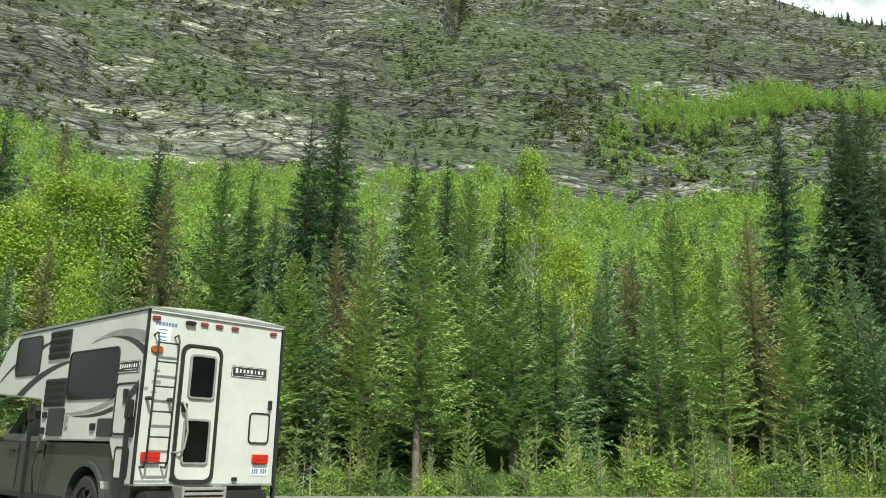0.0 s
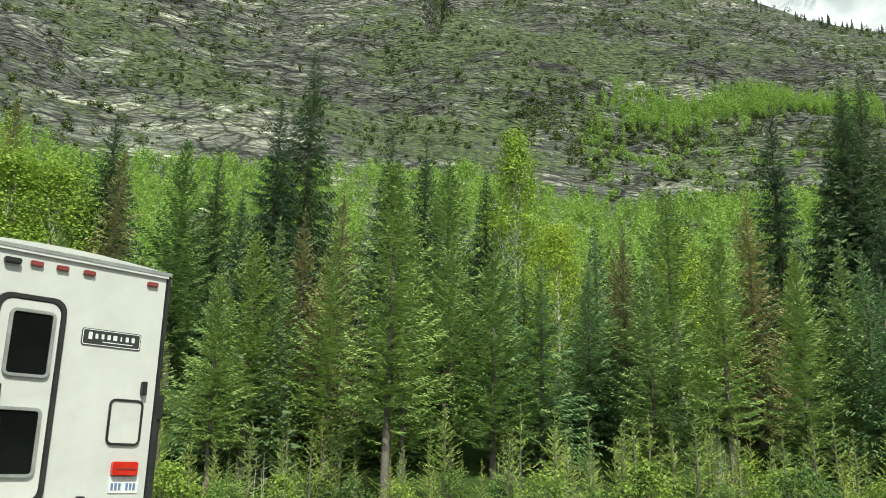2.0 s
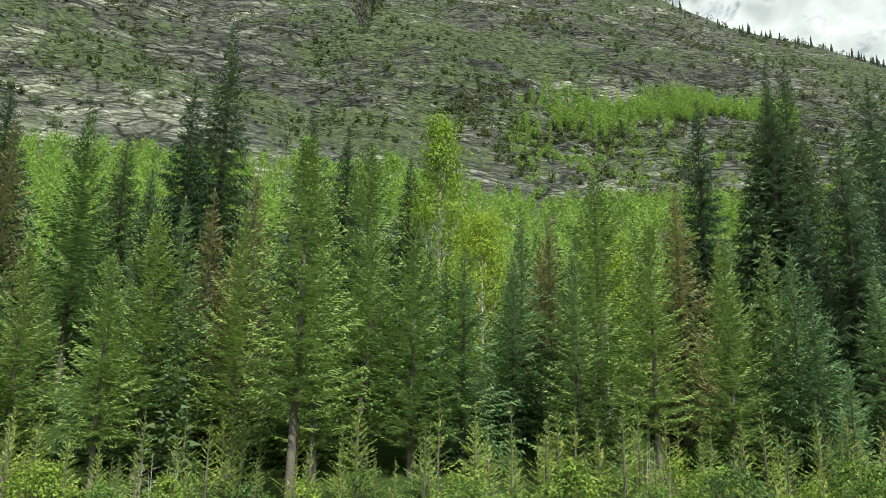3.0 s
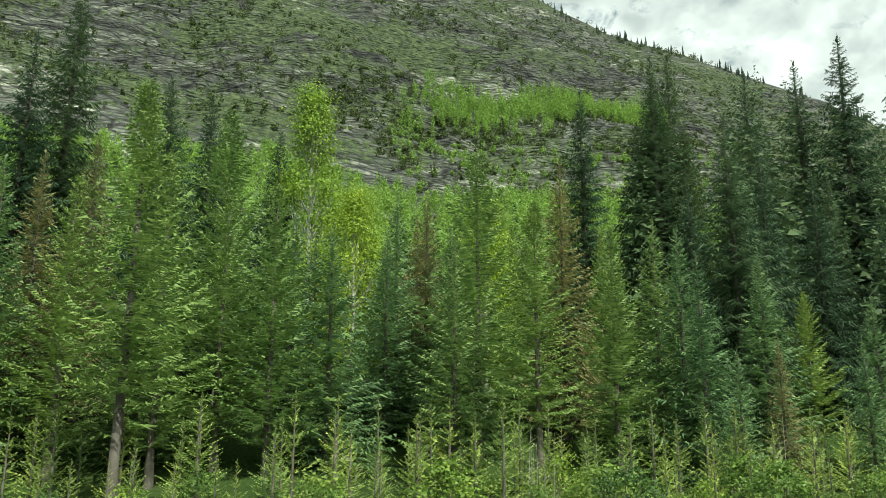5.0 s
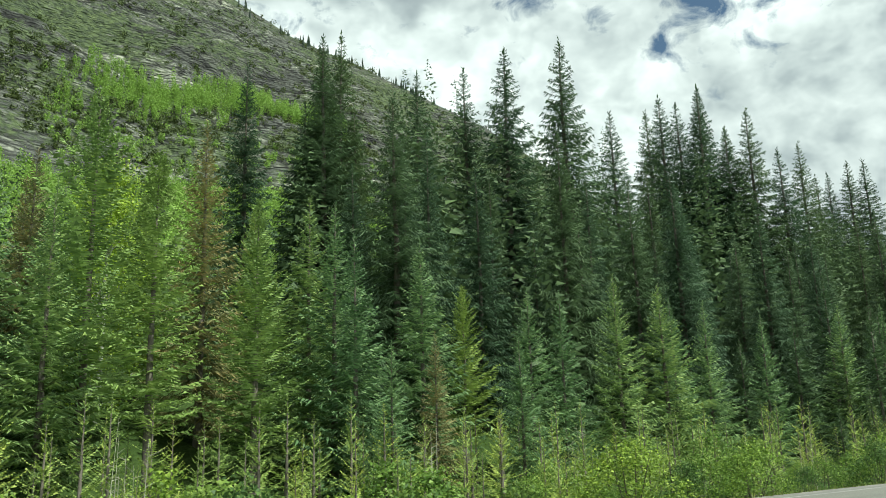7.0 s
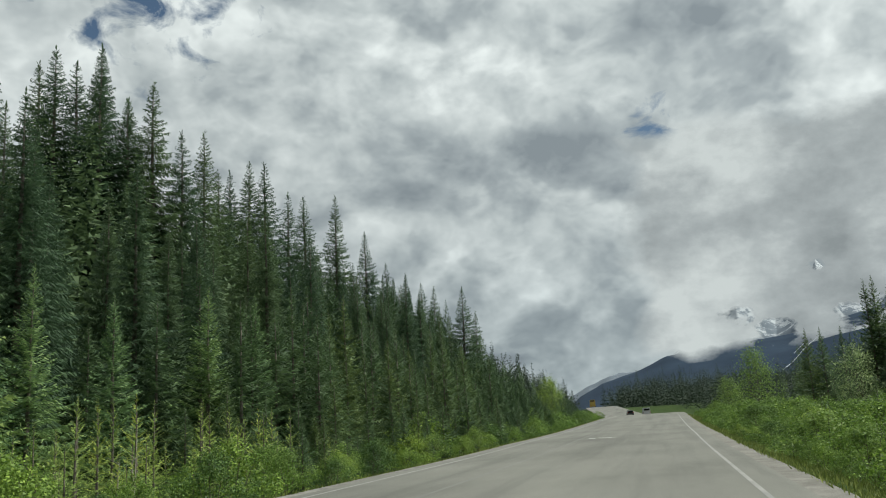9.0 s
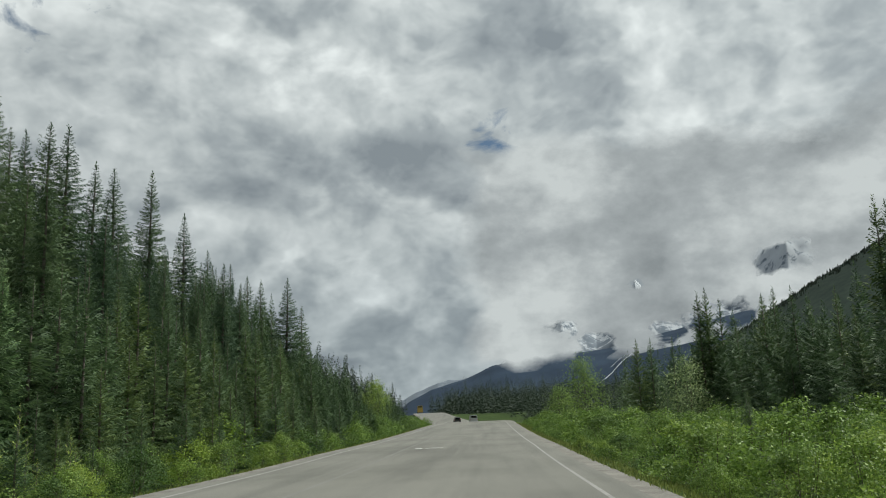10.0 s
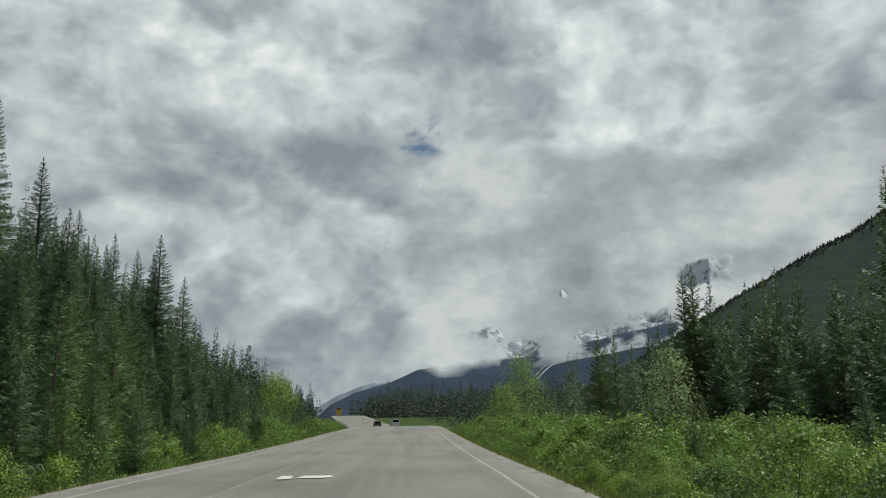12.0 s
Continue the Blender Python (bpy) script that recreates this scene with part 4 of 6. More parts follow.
for i in range(2600):
    x = 31 + 125 * rnd.random() ** 1.3
    d = 7.7 + 17 * rnd.random() ** 1.15
    y = road_y(x) - d
    if count < 330 and free(x, y, 1.15 + 0.05 * max(0.0, d - 10)):
        count += 1
        h = rnd.uniform(0.5, 0.9) if d < 8.7 else (0.75 if d < 13 else 1.1) + 1.3 * rnd.random() ** 1.7
        near = (x < 50 and d < 16) or (60 < x < 78 and d < 12)
        spin, wide = rnd.uniform(0, 360), rnd.uniform(1.1, 1.5)
        if x > 72 or d > 17:
            far_shrubs.append((SHRUB_FAR[i % 4], x, y, h, spin, wide))
            continue
        plant("shrub", SHRUB[i % 6] if near else SHRUB_FAR[i % 4], x, y, h, "bright green willow shrub beside the highway verge", "shrub", "roadside shrubs", spin, wide=wide)
for i, (x, y, h) in enumerate([(56, 9.2, 3.0), (63, 6.5, 2.4), (70, 8.8, 2.1), (74, 4.0, 3.6), (82, 7.2, 2.8), (90, 9.5, 2.0), (93, 3.0, 3.4), (101, 6.4, 2.6), (48, 6.0, 2.2), (108, 1.5, 4.2)]):
    plant("spruce_tree", GREEN_EASTERN[i % 5], x, y, h, "small green spruce tree among roadside shrubs", "tree", "young spruces", 70 * i, wide=0.8)


# ---- far woods and bushes, joined ----
def cone_tree(rng, x, y, z, h, r, out_v, out_f, tiers=6, sides=6):
    """A small far conifer: ragged skirts one above the other."""
    for t in range(tiers):
        f = t / tiers
        zb, zt = z + h * (0.06 + 0.9 * f), z + h * min(1.0, 0.06 + 0.9 * f + 2.0 / tiers)
        rb = r * (1 - f) ** 0.8
        b = len(out_v)
        a0 = rng.uniform(0, 6.28)
        for k in range(sides):
            a = a0 + 6.283 * k / sides
            q = rb * rng.uniform(0.6, 1.25)
            out_v.append((x + q * math.cos(a), y + q * math.sin(a), zb - rng.uniform(0, 0.05) * h))
        out_v.append((x, y, zt))
        out_f.extend((b + k, b + (k + 1) % sides, b + sides) for k in range(sides))


def deep_tree(rng, x, y, z, h, pos, dirs, lens, n=210):
    """A simpler spruce for the inside of the wood."""
    t = rng.uniform(0, 1, n) ** 0.85
    a = rng.uniform(0, 6.283, n)
    reach = (0.16 * h) * (1 - t) ** 0.9 + 0.05
    s = reach * rng.uniform(0.1, 0.85, n)
    pos.append(np.column_stack([x + s * np.cos(a), y + s * np.sin(a), z + h * (0.05 + 0.95 * t) - 0.25 * s]))
    dirs.append(unit(np.column_stack([np.cos(a + rng.normal(0, 0.5, n)), np.sin(a + rng.normal(0, 0.5, n)), rng.normal(-0.1, 0.3, n)])))
    lens.append((0.13 + 0.29 * reach) * rng.uniform(0.7, 1.3, n))


def puff(rng, x, y, z, r, h, n, leaf, pos, dirs, lens, norms):
    """Leaves laid over a small round crown, facing outwards."""
    c = unit(rng.normal(0, 1, (n, 3)))
    lump = 0.75 + 0.25 * np.sin(5 * c[:, :1] + x) * np.cos(4 * c[:, 1:2] + y)
    p = c * rng.uniform(0.6, 1.0, (n, 1)) * lump * np.array([r, r, h * 0.5]) + np.array([x, y, z + h * 0.55])
    pos.append(p), dirs.append(unit(rng.normal(0, 1, (n, 3)))), lens.append(leaf * rng.uniform(0.6, 1.4, n))
    norms.append(unit(c + rng.normal(0, 0.35, (n, 3))))


def stuff(name, v, f, material, label, category):
    ob = new(name, as_mesh(name, v, f, material))
    return tagged(ob, label, category, kind="stuff")


def build_far_plants():
    rng = np.random.default_rng(5)
    pos, dirs, lens = [], [], []
    for x, y, h in deep:
        deep_tree(rng, x, y, ground_z(x, y) - 0.1, h, pos, dirs, lens, 340)
    v, f = blades(rng, np.concatenate(pos), np.concatenate(dirs), np.concatenate(lens), np.concatenate(lens) * 0.6, 1.2, True)
    stuff("spruce_wood", v, f, M_SPRUCE_DARK, "dark spruce wood filling the forest behind its edge", "woodland")
    # aspen wood on the lower slope
    pos, dirs, lens, norms = [], [], [], []
    for i in range(2400):
        az, r = rng.uniform(-48, 42), 95 + 190 * rng.random() ** 0.8
        x, y, z = mountain_z(az, r)
        h = rng.uniform(7, 12)
        puff(rng, x, y, z, h * 0.24, h, 190, 0.22 + r * 0.0012, pos, dirs, lens, norms)
    # the upper aspen patch on its shelf, thinning out below
    for i in range(820):
        az = rng.uniform(11.5, 31)
        if rng.random() > smooth(10.5, 18, az):
            continue
        mid = table(az, [(10, 352), (14, 376), (20, 394), (26, 419), (31, 444)])
        r = mid + rng.normal(0, 1) * table(az, [(10, 3), (13, 9), (20, 10), (28, 11), (31, 9)])
        x, y, z = mountain_z(az, r)
        h = rng.uniform(7, 14)
        puff(rng, x, y, z, h * 0.14, h, 120, 0.55, pos, dirs, lens, norms)
    for i in range(260):
        az, r = rng.uniform(11, 36), rng.uniform(296, 372)
        x, y, z = mountain_z(az, r)
        h = rng.uniform(2.5, 6)
        puff(rng, x, y, z, h * 0.4, h, 70, 0.6, pos, dirs, lens, norms)
    pos, dirs, lens, norms = np.concatenate(pos), np.concatenate(dirs), np.concatenate(lens), np.concatenate(norms)
    v, f = blades(rng, pos, dirs, lens, lens * 0.9, 1.5, True, norms)
    stuff("aspen_wood", v, f, M_FAR_ASPEN, "bright green aspen wood covering the lower mountain slope", "woodland")
    # bushes and small trees on the rock
    pos, dirs, lens, norms = [], [], [], []
    for i in range(10500):
        az, r = (rng.uniform(-50, 48), rng.uniform(298, 700)) if i < 9000 else (rng.uniform(6, 40), rng.uniform(285, 375))
        x, y, z = mountain_z(az, r)
        if noise.noise(Vector((x * 0.012, y * 0.012, 3.0))) + 0.35 * noise.noise(Vector((x * 0.04, y * 0.04, 1.0))) < rng.uniform(-0.35, 0.35):
            continue
        h = 1.4 + 5.5 * rng.random() ** 2
        puff(rng, x, y, z - 0.5, h * rng.uniform(0.3, 0.9), h, 20 + int(9 * h), 0.75, pos, dirs, lens, norms)
    pos, dirs, lens, norms = np.concatenate(pos), np.concatenate(dirs), np.concatenate(lens), np.concatenate(norms)
    v, f = blades(rng, pos, dirs, lens, lens * 0.9, 1.5, True, norms)
    stuff("mountain_bushes", v, f, M_MOUNTAIN_BUSH, "olive green bushes scattered over the rock ledges", "bushes")
    # conifers on the ridge and scattered on the slopes
    v, f = [], []
    for i in range(520):
        az = rng.uniform(14, 60)
        x, y, z = mountain_z(az, CREST_R - abs(rng.normal(0, 16)))
        if noise.noise(Vector((az * 0.9, 4.0, 0))) < rng.uniform(-0.3, 0.4):
            continue
        h = 3.5 + 8 * rng.random() ** 2
        cone_tree(rng, x, y, z - 1, h, h * 0.16, v, f, 4, 5)
    near_pos, near_dirs, near_lens = [], [], []
    # woods on both sides of the far highway and across the valley
    for i in range(2900):
        x = rng.uniform(160, 440)
        if rng.random() < 0.5:
            y = road_y(x) + rng.uniform(14, 100)
            z, h = ground_z(x, min(y, 130)), rng.uniform(8, 14) if x < 225 else rng.uniform(10, 16)
            if y - road_y(x) < 22:
                h *= 0.5
        else:
            y = road_y(x) - rng.uniform(22, 240)
            z, h = ground_z(x, y), rng.uniform(9, 15)
            if x < 235 and y > -60:
                continue
        deep_tree(rng, x, y, z - 0.3, h, near_pos, near_dirs, near_lens, 240 if x < 250 else 120)
    far_pos, far_dirs, far_lens = [], [], []
    for i in range(2300):
        x, y = rng.uniform(430, 640), rng.uniform(-150, 75)
        if abs(y - road_y(x)) > 16:
            deep_tree(rng, x, y, ground_z(x, y) - 0.3, rng.uniform(9, 18.5), far_pos, far_dirs, far_lens, 95)
    fl = np.concatenate(far_lens) * 1.6
    fv, ff = blades(rng, np.concatenate(far_pos), np.concatenate(far_dirs), fl, fl * 0.6, 1.2, True)
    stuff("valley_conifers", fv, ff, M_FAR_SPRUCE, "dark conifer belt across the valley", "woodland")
    nl = np.concatenate(near_lens) * 1.25
    nv, nf = blades(rng, np.concatenate(near_pos), np.concatenate(near_dirs), nl, nl * 0.6, 1.2, True)
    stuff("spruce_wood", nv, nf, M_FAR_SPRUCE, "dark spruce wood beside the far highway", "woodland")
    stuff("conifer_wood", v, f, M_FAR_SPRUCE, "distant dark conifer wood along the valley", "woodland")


build_far_plants()


def joined(rows):
    """The crowns of many plants in one list of corners; three to a leaf or twig."""
    known, verts = {}, []
    for (_, crown, h0), x, y, h, spin, wide in rows:
        if crown.name not in known:
            co, ids = np.empty(3 * len(crown.vertices)), np.empty(3 * len(crown.polygons), dtype=np.int32)
            crown.vertices.foreach_get("co", co)
            crown.polygons.foreach_get("vertices", ids)
            known[crown.name] = co.reshape(-1, 3)[ids]
        s, a = h / h0, radians(spin)
        turned = known[crown.name] @ np.array([[math.cos(a), math.sin(a), 0], [-math.sin(a), math.cos(a), 0], [0, 0, 1]])
        verts.append(turned * np.array([s * wide, s * wide, s]) + np.array([x, y, ground_z(x, y) - 0.11]))
    v = np.concatenate(verts)
    return v, np.arange(len(v)).reshape(-1, 3)


def build_joined_plants():
    for kind, (mat, label) in zip(SHRUB_FAR, ((M_SHRUB, "bright green willow brush along the far highway verge"), (M_SHRUB_DEEP, "dark green alder brush along the far highway verge"),
                                              (M_ROUND_LEAF, "fresh green leafy brush along the far highway verge"), (M_SHRUB, "bright green willow brush along the far highway verge"))):
        stuff("roadside_brush", *joined([r for r in far_shrubs if r[0] is kind]), mat, label, "brush")
    slope = [r for r in far_trees if any(r[0] is q for q in DARK)]
    stuff("spruce_wood", *joined(slope), M_SPRUCE_DARK, "tall dark spruce wood on the slope above the highway", "woodland")
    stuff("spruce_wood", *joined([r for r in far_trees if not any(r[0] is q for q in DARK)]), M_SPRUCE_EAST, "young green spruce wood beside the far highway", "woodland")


build_joined_plants()


def build_grass():
    rng = np.random.default_rng(9)
    pos, dirs, lens = [], [], []
    for lo, hi, x0, x1, n in ((6.2, 9.0, -32, 150, 15000), (-9.2, -6.7, 24, 150, 18000)):
        xs, ds = x0 + (x1 - x0) * rng.random(n) ** 1.25, rng.uniform(lo, hi, n)
        p = np.array([(x, road_y(x) + d, ground_z(x, road_y(x) + d) - 0.08) for x, d in zip(xs, ds)])
        pos.append(p)
        dirs.append(unit(np.column_stack([rng.normal(0, 0.35, n), rng.normal(0, 0.35, n), np.ones(n)])))
        lens.append(rng.uniform(0.08, 0.26, n))
    pos, dirs, lens = np.concatenate(pos), np.concatenate(dirs), np.concatenate(lens)
    v, f = blades(rng, pos, dirs, lens, np.maximum(0.025, lens * 0.14), 3.0)
    stuff("verge_grass", v, f, M_GRASS, "tufted green grass on the highway verge", "grass")


build_grass()


# ---- far hills and peaks ----
def ridge_point(rows, centre, radius, back, rough, seed, az, t):
    """A place on a range of hills round a point: t runs from its foot (0) to its crest (1) and beyond."""
    a = radians(az)
    r = radius - back * (1 - t)
    crest = radius * math.tan(radians(table(az, rows)))
    p = Vector((centre[0] + r * math.sin(a), centre[1] + r * math.cos(a), seed))
    z = crest * (t if t <= 1 else 2 - t) ** 1.1
    z += rough * crest * (noise.noise(p * (9.0 / radius)) + 0.5 * noise.noise(p * (28.0 / radius)) + 0.25 * noise.noise(p * (80.0 / radius))) * min(1, t * 1.5)
    return p.x, p.y, max(-3.0, z) + (0 if t > 0 else -6)


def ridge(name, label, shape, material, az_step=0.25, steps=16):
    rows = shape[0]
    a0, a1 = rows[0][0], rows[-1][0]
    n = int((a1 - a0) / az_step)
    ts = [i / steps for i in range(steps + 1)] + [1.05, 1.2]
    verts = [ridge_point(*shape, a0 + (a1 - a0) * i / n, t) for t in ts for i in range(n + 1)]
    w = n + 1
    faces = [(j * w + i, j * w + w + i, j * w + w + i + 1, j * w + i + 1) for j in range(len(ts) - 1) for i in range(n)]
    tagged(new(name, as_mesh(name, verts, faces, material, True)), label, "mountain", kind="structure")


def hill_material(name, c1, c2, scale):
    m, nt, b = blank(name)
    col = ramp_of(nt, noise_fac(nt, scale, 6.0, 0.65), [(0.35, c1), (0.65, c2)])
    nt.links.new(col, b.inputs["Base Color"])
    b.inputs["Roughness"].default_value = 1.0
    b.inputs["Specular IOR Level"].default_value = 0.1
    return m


def snow_rock_material():
    m, nt, b = blank("snowy_rock")
    geo, sep = nt.nodes.new("ShaderNodeNewGeometry"), nt.nodes.new("ShaderNodeSeparateXYZ")
    nt.links.new(geo.outputs["Position"], sep.inputs[0])
    h = nt.nodes.new("ShaderNodeMapRange")
    h.inputs["From Min"].default_value, h.inputs["From Max"].default_value = 120, 620
    nt.links.new(sep.outputs[2], h.inputs[0])
    nz = noise_fac(nt, 0.022, 9.0, 0.72, (1, 1, 0.5))
    add = nt.nodes.new("ShaderNodeMath")
    add.operation = "MULTIPLY_ADD"
    add.inputs[1].default_value = 0.22
    nt.links.new(h.outputs[0], add.inputs[0]), nt.links.new(nz, add.inputs[2])
    fac = ramp_of(nt, add.outputs[0], [(0.61, (0, 0, 0)), (0.68, (1, 1, 1))])
    # Rock paled and blued: distance haze is put into its colour.
    col = mix_rgb(nt, fac, (0.12, 0.145, 0.18), (0.38, 0.405, 0.44))
    nt.links.new(col, b.inputs["Base Color"])
    b.inputs["Roughness"].default_value = 0.9
    return m


HILL = ([(98, 1.0), (103, 3.4), (105, 4.6), (108.4, 6.6), (111.8, 8.55), (115, 10.3), (118.1, 11.7), (124, 14.2), (130, 16.5), (150, 18)], (45, 19), 900, 420, 0.02, 3.0)
BLUE = ([(83.5, 0.6), (85, 2.0), (86.5, 2.75), (88.8, 3.4), (90.7, 4.15), (93, 4.4), (98.8, 5.0), (104, 6.2), (112, 7.5), (130, 7)], (45, 19), 2900, 900, 0.03, 5.0)
PEAKS = ([(82, 0.5), (85.6, 2.7), (87, 3.3), (87.8, 3.45), (89, 3.6), (91, 4.0), (93.5, 5.6), (95.3, 7.2), (97.5, 6.4), (99.4, 7.6), (100.3, 9.2), (101.4, 7.8), (105, 8.3), (107, 9.3), (108.6, 10.6), (109.8, 12.0), (112, 10.9), (115, 12.6), (121, 12), (128, 13)], (45, 19), 4100, 1000, 0.11, 8.0)
ridge("forested_hill", "steep dark green forested mountain slope", HILL, hill_material("hill_forest", (0.014, 0.026, 0.020), (0.026, 0.042, 0.031), 0.09))
# The blue is atmospheric haze put into the forest's base colour.
ridge("blue_mountain", "forested mountain coloured dark blue for distance haze, under low cloud", BLUE, hill_material("blue_forest", (0.020, 0.033, 0.056), (0.032, 0.050, 0.080), 0.006))
ridge("snowy_peaks", "grey rocky peaks streaked with snow behind cloud", PEAKS, snow_rock_material(), 0.06, 48)


M_SNOW = surface("old_snow", (0.42, 0.45, 0.49), (0.55, 0.58, 0.62), 0.01, 0.8, fine=0.05)


def snow_gully(az0, t0, az1, t1, width):
    """A narrow tongue of old snow lying in a gully of the blue mountain."""
    verts, n = [], 14
    for i in range(n + 1):
        k = i / n
        az, t = az0 + (az1 - az0) * k + 0.03 * math.sin(7 * k), t0 + (t1 - t0) * k
        w = width * (0.35 + 0.65 * math.sin(math.pi * (0.1 + 0.8 * k))) * (0.8 + 0.3 * math.sin(13 * k))
        for side in (-w, w):
            x, y, z = ridge_point(*BLUE, az + side, t)
            verts.append((x - 14, y, z + 5))
    faces = [(2 * i, 2 * i + 1, 2 * i + 3, 2 * i + 2) for i in range(n)]
    tagged(new("snow_gully", as_mesh("snow_gully", verts, faces, M_SNOW)), "narrow streak of old snow in a mountain gully", "snow", kind="structure")


snow_gully(97.6, 0.50, 100.2, 0.86, 0.05)
snow_gully(98.3, 0.66, 99.2, 0.80, 0.03)

M_HILL_SPRUCE = foliage("hillside_needles", (0.020, 0.034, 0.025), (0.030, 0.048, 0.034), (0.045, 0.065, 0.045))


def build_hill_trees():
    rng = np.random.default_rng(21)
    v, f = [], []
    for i in range(1500):
        az, t = rng.uniform(99, 128), 1.0 - abs(rng.normal(0, 0.03))
        if t < 0.9:
            continue
        x, y, z = ridge_point(*HILL, az, t)
        h = rng.uniform(2.4, 4.8)
        cone_tree(rng, x, y, z - 1, h, h * 0.26, v, f, 3, 5)
    stuff("hillside_conifers", v, f, M_HILL_SPRUCE, "dense dark conifers covering the far hillside", "woodland")


build_hill_trees()


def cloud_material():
    """Drifting low cloud with emitted greys, thick in its middle, torn at its edges and open round the peaks."""
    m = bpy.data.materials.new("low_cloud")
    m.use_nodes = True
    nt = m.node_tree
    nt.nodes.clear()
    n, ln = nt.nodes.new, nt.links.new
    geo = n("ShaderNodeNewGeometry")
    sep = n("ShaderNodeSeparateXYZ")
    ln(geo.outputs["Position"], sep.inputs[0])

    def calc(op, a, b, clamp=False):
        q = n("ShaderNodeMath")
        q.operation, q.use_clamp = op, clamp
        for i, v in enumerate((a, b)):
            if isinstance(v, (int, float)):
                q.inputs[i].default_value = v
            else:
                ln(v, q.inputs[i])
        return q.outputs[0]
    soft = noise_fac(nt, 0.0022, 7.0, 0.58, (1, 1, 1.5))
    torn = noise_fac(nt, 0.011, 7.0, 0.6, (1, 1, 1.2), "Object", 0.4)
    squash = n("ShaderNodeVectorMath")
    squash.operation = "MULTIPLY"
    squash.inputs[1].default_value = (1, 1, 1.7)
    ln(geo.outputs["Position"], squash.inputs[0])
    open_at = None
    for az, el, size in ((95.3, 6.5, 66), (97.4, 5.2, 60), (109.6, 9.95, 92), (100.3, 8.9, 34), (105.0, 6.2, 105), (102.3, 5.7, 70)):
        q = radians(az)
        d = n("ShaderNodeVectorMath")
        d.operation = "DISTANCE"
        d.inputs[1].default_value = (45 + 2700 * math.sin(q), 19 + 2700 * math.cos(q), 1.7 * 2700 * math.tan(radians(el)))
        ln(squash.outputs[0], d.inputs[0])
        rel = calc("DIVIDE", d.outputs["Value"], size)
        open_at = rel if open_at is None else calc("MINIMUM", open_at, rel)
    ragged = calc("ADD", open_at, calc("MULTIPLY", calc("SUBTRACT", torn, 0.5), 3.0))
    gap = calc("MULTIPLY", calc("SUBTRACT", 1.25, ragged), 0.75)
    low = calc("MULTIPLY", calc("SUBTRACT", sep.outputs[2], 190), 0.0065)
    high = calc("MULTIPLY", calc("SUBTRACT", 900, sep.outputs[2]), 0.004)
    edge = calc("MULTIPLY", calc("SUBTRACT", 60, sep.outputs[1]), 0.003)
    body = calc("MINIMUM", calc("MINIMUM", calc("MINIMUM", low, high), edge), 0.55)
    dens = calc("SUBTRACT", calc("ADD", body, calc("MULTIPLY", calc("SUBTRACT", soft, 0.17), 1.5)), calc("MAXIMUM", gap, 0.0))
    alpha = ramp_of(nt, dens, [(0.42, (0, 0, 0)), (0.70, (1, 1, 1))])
    # Light and dark of the cloud are set here and emitted, not lit.
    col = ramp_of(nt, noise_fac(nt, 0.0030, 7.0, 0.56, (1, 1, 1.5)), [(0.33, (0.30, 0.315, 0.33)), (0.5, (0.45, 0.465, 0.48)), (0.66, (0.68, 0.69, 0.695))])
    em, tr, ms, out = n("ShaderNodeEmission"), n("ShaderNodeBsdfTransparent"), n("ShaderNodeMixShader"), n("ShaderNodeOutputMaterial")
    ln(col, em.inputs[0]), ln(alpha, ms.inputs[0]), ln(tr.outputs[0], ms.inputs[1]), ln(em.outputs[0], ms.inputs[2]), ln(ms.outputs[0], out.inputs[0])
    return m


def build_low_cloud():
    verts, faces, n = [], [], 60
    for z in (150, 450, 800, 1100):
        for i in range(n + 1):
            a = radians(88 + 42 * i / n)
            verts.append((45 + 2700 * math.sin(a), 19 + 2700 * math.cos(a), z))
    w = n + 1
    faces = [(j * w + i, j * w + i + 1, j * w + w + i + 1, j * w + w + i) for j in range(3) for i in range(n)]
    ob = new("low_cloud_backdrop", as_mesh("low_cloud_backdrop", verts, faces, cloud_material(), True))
    ob.visible_shadow = False
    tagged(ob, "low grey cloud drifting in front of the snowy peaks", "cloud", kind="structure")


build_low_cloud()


# ---- dead stems and bare bushes in the brush ----
def dead_stems(seed, count, height, spread, stubs):
    """A clump of thin pale dead stems with short side twigs: one mesh a stem."""
    rng = np.random.default_rng(seed)
    out = []
    for i in range(count):
        verts, faces = [], []
        x, y = rng.normal(0, spread, 2)
        h = height * rng.uniform(0.6, 1.0)
        lean = rng.normal(0, 0.05, 2)
        for k in range(5):
            t = k / 4
            r = 0.016 * (1 - 0.8 * t)
            verts += [(x + lean[0] * h * t + r * math.cos(q), y + lean[1] * h * t + r * math.sin(q), h * t - 0.1 * (k == 0)) for q in (0, 2.1, 4.2)]
        for k in range(4):
            faces += [(3 * k + m, 3 * k + (m + 1) % 3, 3 * k + 3 + (m + 1) % 3, 3 * k + 3 + m) for m in range(3)]
        for k in range(stubs):
            t, q, ln = rng.uniform(0.25, 0.97), rng.uniform(0, 6.28), rng.uniform(0.1, 0.45)
            p = np.array([x + lean[0] * h * t, y + lean[1] * h * t, h * t])
            d = np.array([math.cos(q), math.sin(q), rng.uniform(0.1, 0.8)]) * ln
            n0 = len(verts)
            verts += [tuple(p + [0, 0, 0.008]), tuple(p - [0, 0, 0.008]), tuple(p + d)]
            faces.append((n0, n0 + 1, n0 + 2))
        out.append(as_mesh("stem", verts, faces, M_DEADWOOD))
    return out


